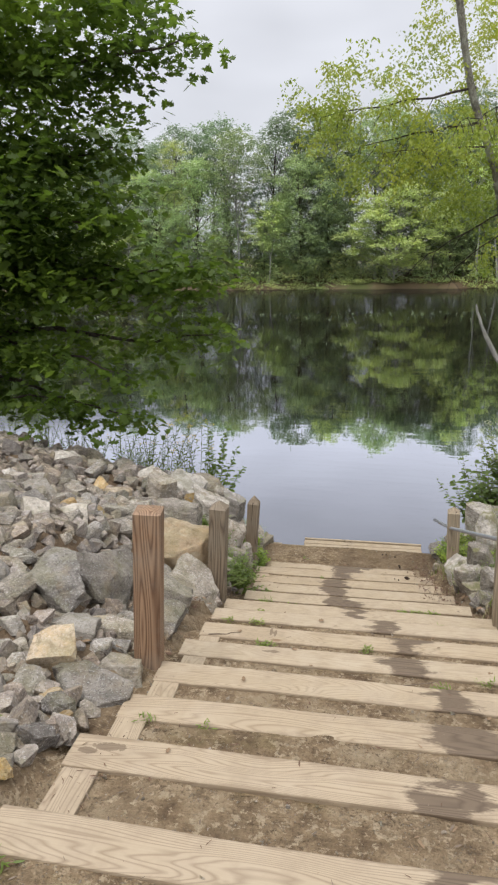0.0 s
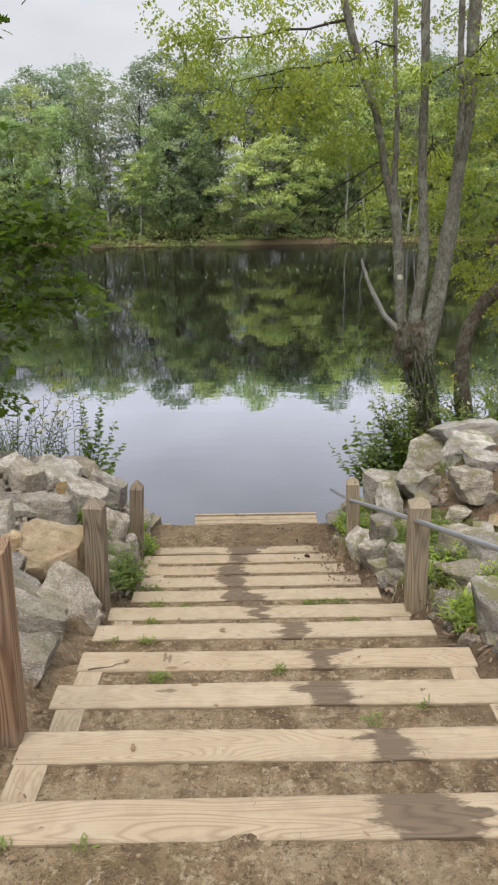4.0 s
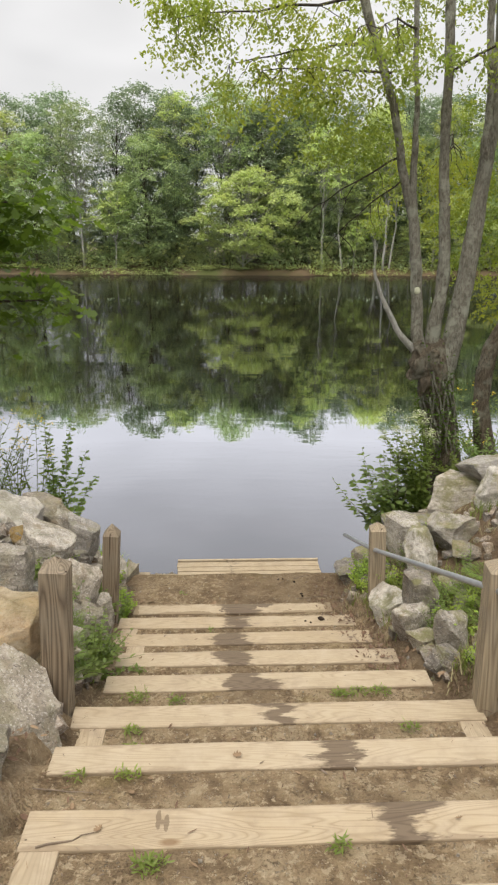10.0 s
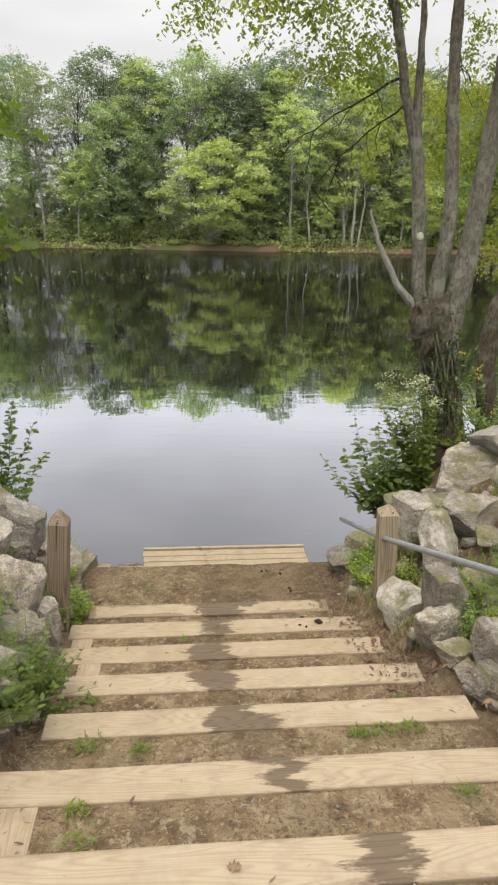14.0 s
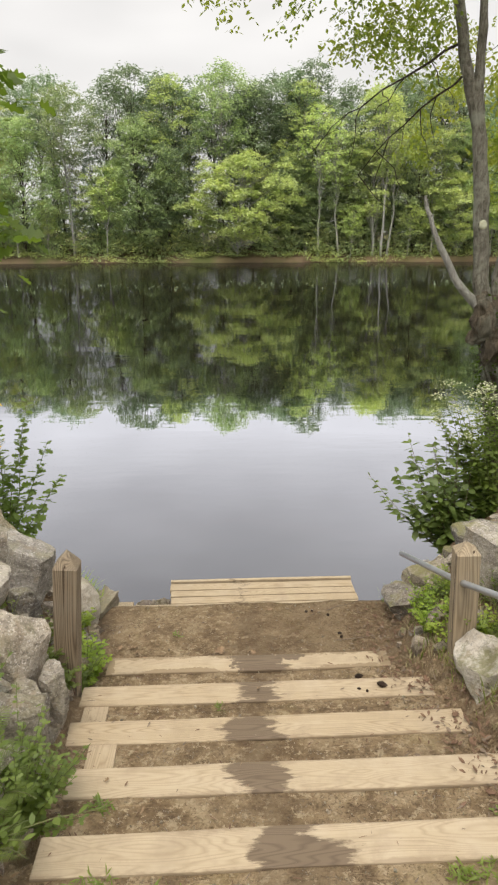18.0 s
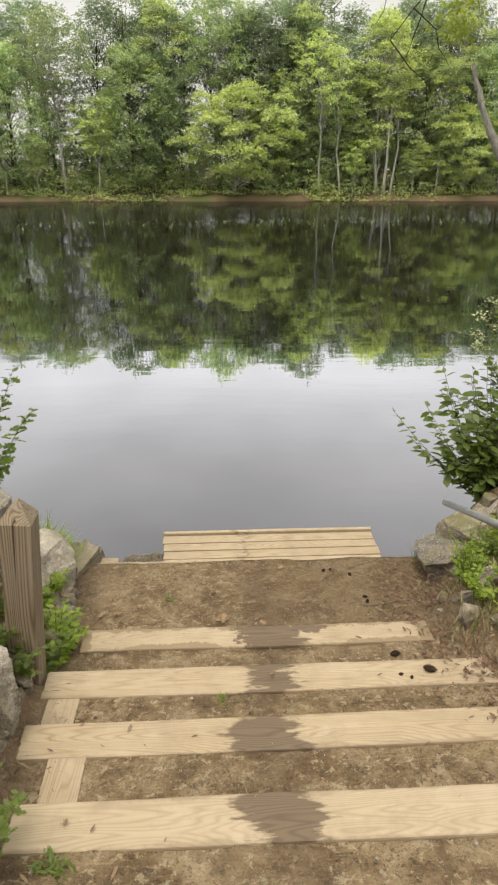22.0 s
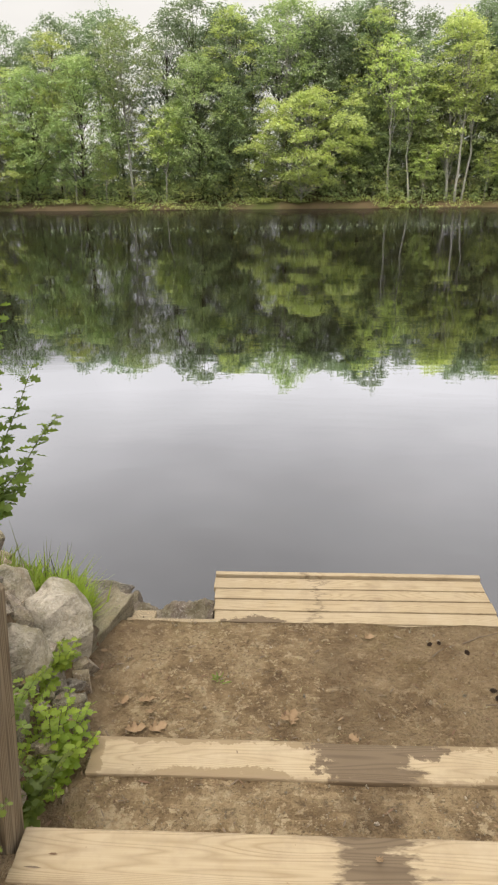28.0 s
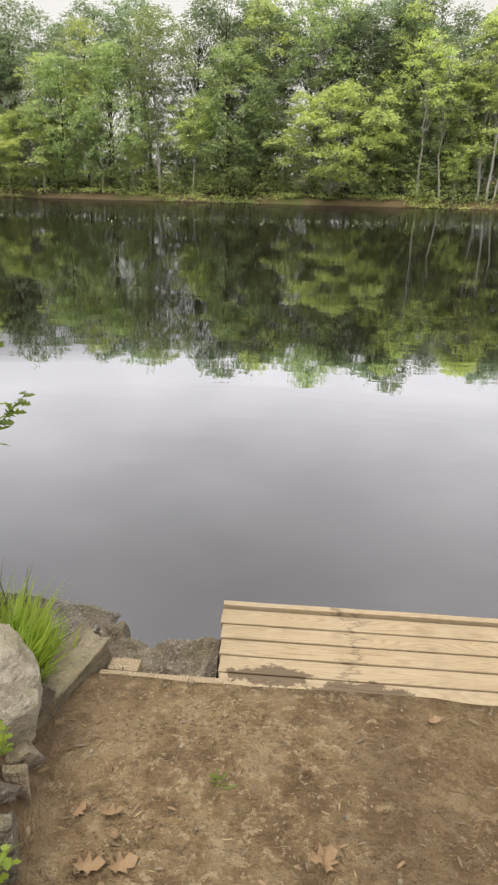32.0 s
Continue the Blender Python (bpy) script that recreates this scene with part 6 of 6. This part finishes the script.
tufts = [(-0.5, 2.72, 300, 0.14), (-0.38, 2.9, 160, 0.1), (-0.62, 2.6, 300, 0.16), (-0.8, 2.5, 200, 0.16), (-0.55, 2.9, 260, 0.14), (-0.3, 3.0, 40, 0.08), (1.93, 2.75, 40, 0.06), (1.88, 2.9, 26, 0.05), (2.1, 2.95, 70, 0.1), (2.3, 2.85, 60, 0.12), (2.15, 2.2, 60, 0.12), (2.05, 1.5, 50, 0.1), (-0.45, 1.2, 60, 0.12), (-0.4, 0.4, 60, 0.12), (2.3, 0.5, 60, 0.14), (2.2, 1.15, 60, 0.12), (-0.25, 0.62, 40, 0.08), (-0.9, 0.9, 60, 0.15)]
for _ in range(70):
    ty = veg.uniform(-0.9, 2.6)
    tufts.append((float(right_edge(ty)) + 0.15 + abs(veg.gauss(0, 0.6)), ty, 40, 0.12))
tufts = [t for t in tufts if not float(left_edge(t[1])) < t[0] < float(right_edge(t[1])) + 0.05 or t[1] > 2.6]
grass("landing_grass", [(-0.42, 2.8, 240, 0.14), (-0.58, 2.66, 260, 0.18), (-0.72, 2.56, 200, 0.18), (-0.5, 2.98, 240, 0.16), (-0.65, 2.88, 260, 0.2), (-0.36, 3.02, 140, 0.12)], "lush bright grass behind the pale landing boulder", veg, 0.06, 0.17, LEAF_BRIGHT, 1.1, 1.5)
grass("stone_grass", [(-0.46, 2.72, 200, 0.07), (-0.42, 2.6, 160, 0.05), (-0.48, 2.85, 240, 0.09), (-0.52, 2.95, 200, 0.1), (-0.4, 2.52, 90, 0.04), (-0.58, 2.78, 200, 0.1)], "bright grass spilling between boulder and slab", veg, 0.12, 0.24, LEAF_BRIGHT, 1.1, 1.5)
grass("grass_stalks", [(-0.46, 2.9, 9, 0.12), (-0.62, 2.8, 8, 0.14), (-0.36, 3.0, 4, 0.06)], "thin dark seed stalks standing over the grass", veg, 0.24, 0.42, STEM, 0.35)
grass("dock_grass", [(1.9, 2.78, 60, 0.07), (1.98, 2.85, 70, 0.08), (2.06, 2.7, 60, 0.1)], "green grass tuft beside the dock platform", veg, 0.08, 0.24, GRASS, 0.6)
grass("bank_grass", tufts, "green grass tufts between the stones", veg, 0.05, 0.15, GRASS, 0.9)
dry = []
for _ in range(130):
    y = veg.uniform(-1.6, 2.6)
    dry.append((float(right_edge(y)) + 0.1 + abs(veg.gauss(0, 0.45)), y, 40, 0.1))
grass("dry_bank_grass", dry, "dry straw-coloured grass on the stony bank", veg, 0.03, 0.09, DRY_GRASS, 1.2)
small_tufts = [(0.48, -1.83, 60, 0.05), (1.08, -1.74, 34, 0.035), (1.5, -0.2, 50, 0.07), (1.38, -0.22, 60, 0.05), (1.62, -0.2, 40, 0.06), (1.63, -0.74, 34, 0.05), (0.2, -0.21, 60, 0.08), (0.43, -0.25, 40, 0.05), (0.26, -0.72, 34, 0.05), (0.31, -1.23, 34, 0.06), (0.14, 0.25, 40, 0.05), (1.46, -2.3, 30, 0.06), (0.28, -0.84, 30, 0.06), (0.2, -3.12, 14, 0.04), (0.45, -3.12, 10, 0.03), (0.1, -3.9, 20, 0.06), (0.6, 1.1, 12, 0.03), (1.7, 0.15, 30, 0.06), (0.3, 2.3, 10, 0.03), (-0.35, -3.4, 40, 0.08), (-0.5, -3.7, 40, 0.08), (1.7, -2.2, 20, 0.06), (0.1, -1.1, 20, 0.05)]


def on_step(x, y, up=0.004):
    """A place on top of the earth or of the timber there."""
    for edge, top, xl, xr in TIMBERS:
        if edge - DEPTH < y < edge and xl < x < xr:
            return (x, y, top + up)
    return (x, y, float(ground_z(x, y)) + up + 0.004)


def rosettes(name, spots, label, rng):
    out = []
    for x, y, n, r in spots:
        for _ in range(int(n * 1.5)):
            a, q = rng.uniform(0, 6.28), r * rng.random() ** 0.6
            px, py = x + q * math.cos(a), y + q * math.sin(a) * 0.6
            py = next((e - DEPTH - 0.005 - 0.03 * rng.random() for e, t, xl, xr in TIMBERS if e - DEPTH < py < e), py)
            lx, ly = leaf_axes(rng, 0.03, -0.35, 0.3)
            out.append((np.array((px, py, on_step(px, py)[2] + rng.uniform(0.0, 0.03))), lx, ly))
    tagged(new(name, leaves_mesh(name, out, LEAF_WEED, LANCE)), label, "weeds", kind="stuff")


rosettes("tread_weeds", small_tufts, "tiny green weeds sprouting on the earth treads", veg)


def litter(rng):
    """Pine needles, bark crumbs and bits of straw strewn over the earth."""
    out = {DRY_LEAF: [], BROWN_LEAF: [], TWIG: [], DRY_GRASS: []}
    for _ in range(9500):
        y = rng.uniform(-4.4, 2.7)
        lo, hi = float(left_edge(y)), float(right_edge(y))
        x = lo + (hi - lo) * rng.random() if rng.random() < 0.62 else (hi - abs(rng.gauss(0, 0.14)) if rng.random() < 0.7 else lo + abs(rng.gauss(0, 0.1)))
        px, py, pz = on_step(x, y, 0.001)
        timber = any(e - DEPTH < y < e and a < x < b for e, t, a, b in TIMBERS)
        if timber and rng.random() < 0.9:
            continue
        lx, ly = leaf_axes(rng, 0.006 + 0.036 * rng.random() ** 2, 0.0, 0.8)
        lx[2] *= 0.25
        out[rng.choice((DRY_LEAF, BROWN_LEAF, BROWN_LEAF, TWIG, TWIG))].append((np.array((px, py, pz + 0.003)), lx, ly * rng.choice((0.25, 0.5, 1.0))))
    for _ in range(650):
        y = rng.uniform(1.83, 2.72)
        x = rng.uniform(float(left_edge(y)), float(right_edge(y)))
        lx, ly = leaf_axes(rng, 0.008 + 0.022 * rng.random() ** 1.5, 0.0, 0.8)
        lx[2] *= 0.2
        out[DRY_GRASS if rng.random() < 0.6 else DRY_LEAF].append((np.array(on_step(x, y, 0.004)), lx, ly * rng.choice((0.25, 0.35, 0.6))))
    for _ in range(1300):
        y = rng.uniform(0.1, 2.5)
        x = float(right_edge(y)) + rng.gauss(-0.05, 0.12)
        px, py, pz = on_step(x, y, 0.004)
        lx, ly = leaf_axes(rng, rng.uniform(0.015, 0.038), 0.0, 0.5)
        out[rng.choice((BROWN_LEAF, BROWN_LEAF, BROWN_LEAF, TWIG))].append((np.array((px, py, pz + rng.uniform(0, 0.015))), lx, ly * rng.choice((0.8, 1.6, 2.2))))
    for _ in range(2600):
        y = rng.uniform(-2.6, 2.7)
        x = float(right_edge(y)) + abs(rng.gauss(0, 0.4)) if rng.random() < 0.6 else float(left_edge(y)) - abs(rng.gauss(0, 0.3))
        lx, ly = leaf_axes(rng, rng.uniform(0.02, 0.06), 0.1, 0.6)
        out[rng.choice((DRY_LEAF, BROWN_LEAF, BROWN_LEAF, TWIG))].append((np.array((x, y, float(ground_z(x, y)) + rng.uniform(0.02, 0.06))), lx, ly * rng.choice((0.4, 1.0, 1.6))))
    for mat, name, label in ((DRY_LEAF, "straw_litter", "bits of straw and dry leaf on the earth"), (BROWN_LEAF, "bark_crumbs", "dark bark crumbs strewn on the earth"), (TWIG, "needle_litter", "brown needles and twig bits on the earth"), (DRY_GRASS, "straw_bits", "pale bits of straw on the landing")):
        tagged(new(name, leaves_mesh(name, out[mat], mat, LANCE)), label, "litter", kind="stuff")


# bushes on the right bank behind the stones
for x, y, n, hi, mat in ((3.6, 3.3, 16, 0.7, LEAF_BUSH), (3.9, 2.9, 16, 0.8, LEAF_WEED), (4.2, 3.4, 18, 1.1, LEAF_BUSH), (4.4, 2.7, 16, 1.0, LEAF_WEED), (3.4, 3.7, 12, 0.6, LEAF_WEED), (3.9, 4.2, 16, 1.0, LEAF_BUSH), (4.6, 4.4, 18, 1.3, LEAF_WEED), (3.2, 3.0, 10, 0.35, LEAF_WEED), (5.0, 3.2, 16, 1.3, LEAF_BUSH), (3.7, 4.9, 14, 1.0, LEAF_BUSH), (4.6, 5.4, 16, 1.4, LEAF_WEED), (5.4, 4.6, 16, 1.6, LEAF_BUSH)):
    plant("bank_bush", "bushy green weeds and saplings behind the bank stones", "shrub", ground_at(x, y), fan(n, veg, 0.3 * hi, hi, 0.28), mat, OVAL, 0.075, veg, STEM, 0.005, 30, 0.1, PETAL if n == 16 and hi == 1.0 else None, "bushes on the right bank")

# ---------------- small things on the landing ----------------
def curled_leaf(at, size, turn, rng, shape=OAK, mat=DRY_LEAF):
    bm = bmesh.new()
    vs = [bm.verts.new((px * size, py * size, size * (0.75 * abs(py) ** 1.3 + 0.8 * (px - 0.45) ** 2 + 0.03))) for px, py in shape]
    bm.faces.new(vs)
    bmesh.ops.triangulate(bm, faces=bm.faces[:])
    bmesh.ops.solidify(bm, geom=bm.faces[:], thickness=0.0012)
    ob = solid("fallen_leaf", bm, mat, at, "curled dry brown fallen leaf on the earth", "leaf", "fallen leaves")
    ob.rotation_euler = (radians(rng.uniform(-24, 24)), radians(rng.uniform(-24, 24)), radians(turn))


for x, y, s, a in ((-0.03, 2.165, 0.075, 5), (0.03, 2.12, 0.05, -70), (-0.05, 2.0, 0.085, 12), (0.04, 2.0, 0.085, 35), (0.555, 2.08, 0.085, 15), (0.6, 2.05, 0.07, 80), (-0.1, 2.15, 0.05, 60), (0.95, 2.62, 0.06, 30)):
    curled_leaf(on_step(x, y), s, a, veg)
for _ in range(40):
    y = veg.uniform(0.0, 2.6)
    x = float(right_edge(y)) - abs(veg.gauss(0, 0.13)) + 0.04
    curled_leaf(on_step(x, y), veg.uniform(0.025, 0.055), veg.uniform(0, 360), veg, OAK, BROWN_LEAF)
for _ in range(26):
    y = veg.uniform(-3.6, 2.4)
    x = veg.uniform(float(left_edge(y)) - 0.05, float(right_edge(y)))
    curled_leaf(on_step(x, y), veg.uniform(0.02, 0.045), veg.uniform(0, 360), veg, OAK)


def cone(at, size, turn):
    bm = bmesh.new()
    for k in range(9):
        f = k / 8
        r = size * 0.34 * math.sin(math.pi * (0.12 + 0.8 * f)) + 0.001
        bmesh.ops.create_cone(bm, cap_ends=True, segments=9, radius1=r, radius2=r * 0.55, depth=size * 0.12, matrix=Matrix.Rotation(radians(90), 4, "Y") @ Matrix.Translation((0, 0, (f - 0.5) * size)))
    ob = solid("pine_cone", bm, CONE, at, "small dark pine cone lying on the step", "pine cone", "pine cones")
    ob.rotation_euler = (0, 0, radians(turn))


for x, y, s, a in ((1.256, 2.588, 0.04, 30), (1.41, 2.53, 0.05, 100), (1.457, 2.283, 0.045, 0), (1.461, 2.24, 0.045, 60), (1.436, 1.552, 0.075, 10), (1.49, 1.237, 0.085, -25), (1.3, 2.6, 0.035, 80), (1.36, 1.22, 0.03, 0), (1.4, 1.2, 0.03, 70)):
    cone(on_step(x, y, s * 0.17), s * 0.62, a)


def twig(a, b, r, rng):
    pa, pb = Vector(on_step(*a)), Vector(on_step(*b))
    bm = tube([p - pa for p in wander(pa, pb, 5, 0.008, rng)], [r, r, r * 0.9, r * 0.8, r * 0.6, r * 0.3], 5)
    solid("twig", bm, TWIG, pa, "thin dry twig on the ground", "twig", "twigs")


for a, b, r in (((1.41, 2.6), (1.62, 2.7), 0.004), ((1.4, 2.2), (1.75, 2.24), 0.003), ((0.1, -1.75), (0.28, -1.7), 0.004), ((-0.05, -1.3), (0.2, -1.32), 0.003), ((1.2, -2.3), (1.45, -2.2), 0.003), ((-0.12, 2.0), (-0.05, 1.9), 0.003), ((0.06, -1.72), (0.1, -1.5), 0.003), ((1.25, 2.5), (1.42, 2.7), 0.003)):
    twig(a, b, r, veg)


def build_wedge_slab():
    """A pointed slab that leans out over the water, pale on top and dark beneath."""
    bm = bmesh.new()
    rng = random.Random(8)
    for x, y, z in ((0.42, 0.0, 0.02), (0.2, 0.03, 0.04), (-0.05, 0.05, 0.06), (-0.35, 0.06, 0.06), (-0.4, 0.14, 0.02), (0.2, 0.1, 0.0), (0.3, -0.08, -0.16), (0.05, -0.2, -0.17), (-0.3, -0.15, -0.17), (-0.4, 0.3, -0.2), (0.2, 0.25, -0.2), (0.32, -0.03, -0.04)):
        bm.verts.new((x, y, z))
    bmesh.ops.convex_hull(bm, input=bm.verts[:])
    bmesh.ops.triangulate(bm, faces=bm.faces[:])
    for _ in range(3):
        bmesh.ops.subdivide_edges(bm, edges=[e for e in bm.edges if e.calc_length() > 0.035], cuts=1)
        bmesh.ops.triangulate(bm, faces=bm.faces[:])
    for v in bm.verts:
        v.co += Vector((0.3, 0.5, 1.0)) * (0.012 * noise.fractal(v.co * 9.0, 0.8, 2.1, 4)) * rng.uniform(0.9, 1.1)
    ob = solid("wedge_slab", bm, ROCK_DARK, (-0.77, 3.56, -1.15), "pointed grey slab with a pale crest over the water", "stone", smooth=True)
    ob.data.set_sharp_from_angle(angle=radians(30))


build_wedge_slab()


def build_wet_rock():
    """A dark flat rock between the slab and the platform."""
    xs, ys = np.linspace(-0.44, 0.16, 50), np.linspace(2.98, 3.56, 44)
    bm = bmesh.new()
    rows = []
    for y in ys:
        row = []
        for x in xs:
            crest = 3.36 + 0.05 * math.sin(x * 9) + 0.1 * (x < -0.3)
            z = float(np.interp(y, [2.98, crest - 0.06, crest, crest + 0.1, 3.56], [-1.34, -1.16, -1.11, -1.2, -1.5])) - 0.5 * max(0, -0.32 - x) - 0.6 * max(0, x - 0.11)
            z += 0.05 * noise.fractal((x * 9, y * 11, 1.0), 0.65, 2.1, 5)
            row.append(bm.verts.new((x + 0.12, y - 3.27, z + 1.25)))
        rows.append(row)
    for a, b in zip(rows, rows[1:]):
        for k in range(len(xs) - 1):
            bm.faces.new((a[k], a[k + 1], b[k + 1], b[k]))
    rim = [e for e in bm.edges if e.is_boundary]
    low = bmesh.ops.extrude_edge_only(bm, edges=rim)["geom"]
    for v in low:
        if isinstance(v, bmesh.types.BMVert):
            v.co.z = -0.4
    solid("wet_rock", bm, SODDEN, (-0.12, 3.27, -1.25), "brown wet rock with a pale crest beside the platform", "stone")


build_wet_rock()
litter(veg)


def build_lily_pads():
    """The line of lily pads far out on the water."""
    rng = random.Random(71)
    verts, faces = [], []
    for _ in range(900):
        x = rng.uniform(-34, 34)
        y = 44 + 3.5 * rng.gauss(0, 0.6) + 1.5 * math.sin(x * 0.11)
        r = rng.uniform(0.02, 0.05)
        i = len(verts)
        tilt = rng.uniform(0.0, 0.05)
        a0 = rng.uniform(0, 6.28)
        verts += [(x + r * math.cos(a0 + k * 1.047), y + r * math.sin(a0 + k * 1.047), WATER_Z + 0.015 + tilt * (1 + math.cos(k * 1.047))) for k in range(6)]
        faces.append(tuple(range(i, i + 6)))
    me = bpy.data.meshes.new("lily_pads")
    me.from_pydata(verts, [], faces)
    me.materials.append(LEAF_FAR_DARK)
    tagged(new("lily_pads", me), "scattered lily pads on the far water", "water plants", kind="stuff")


build_lily_pads()
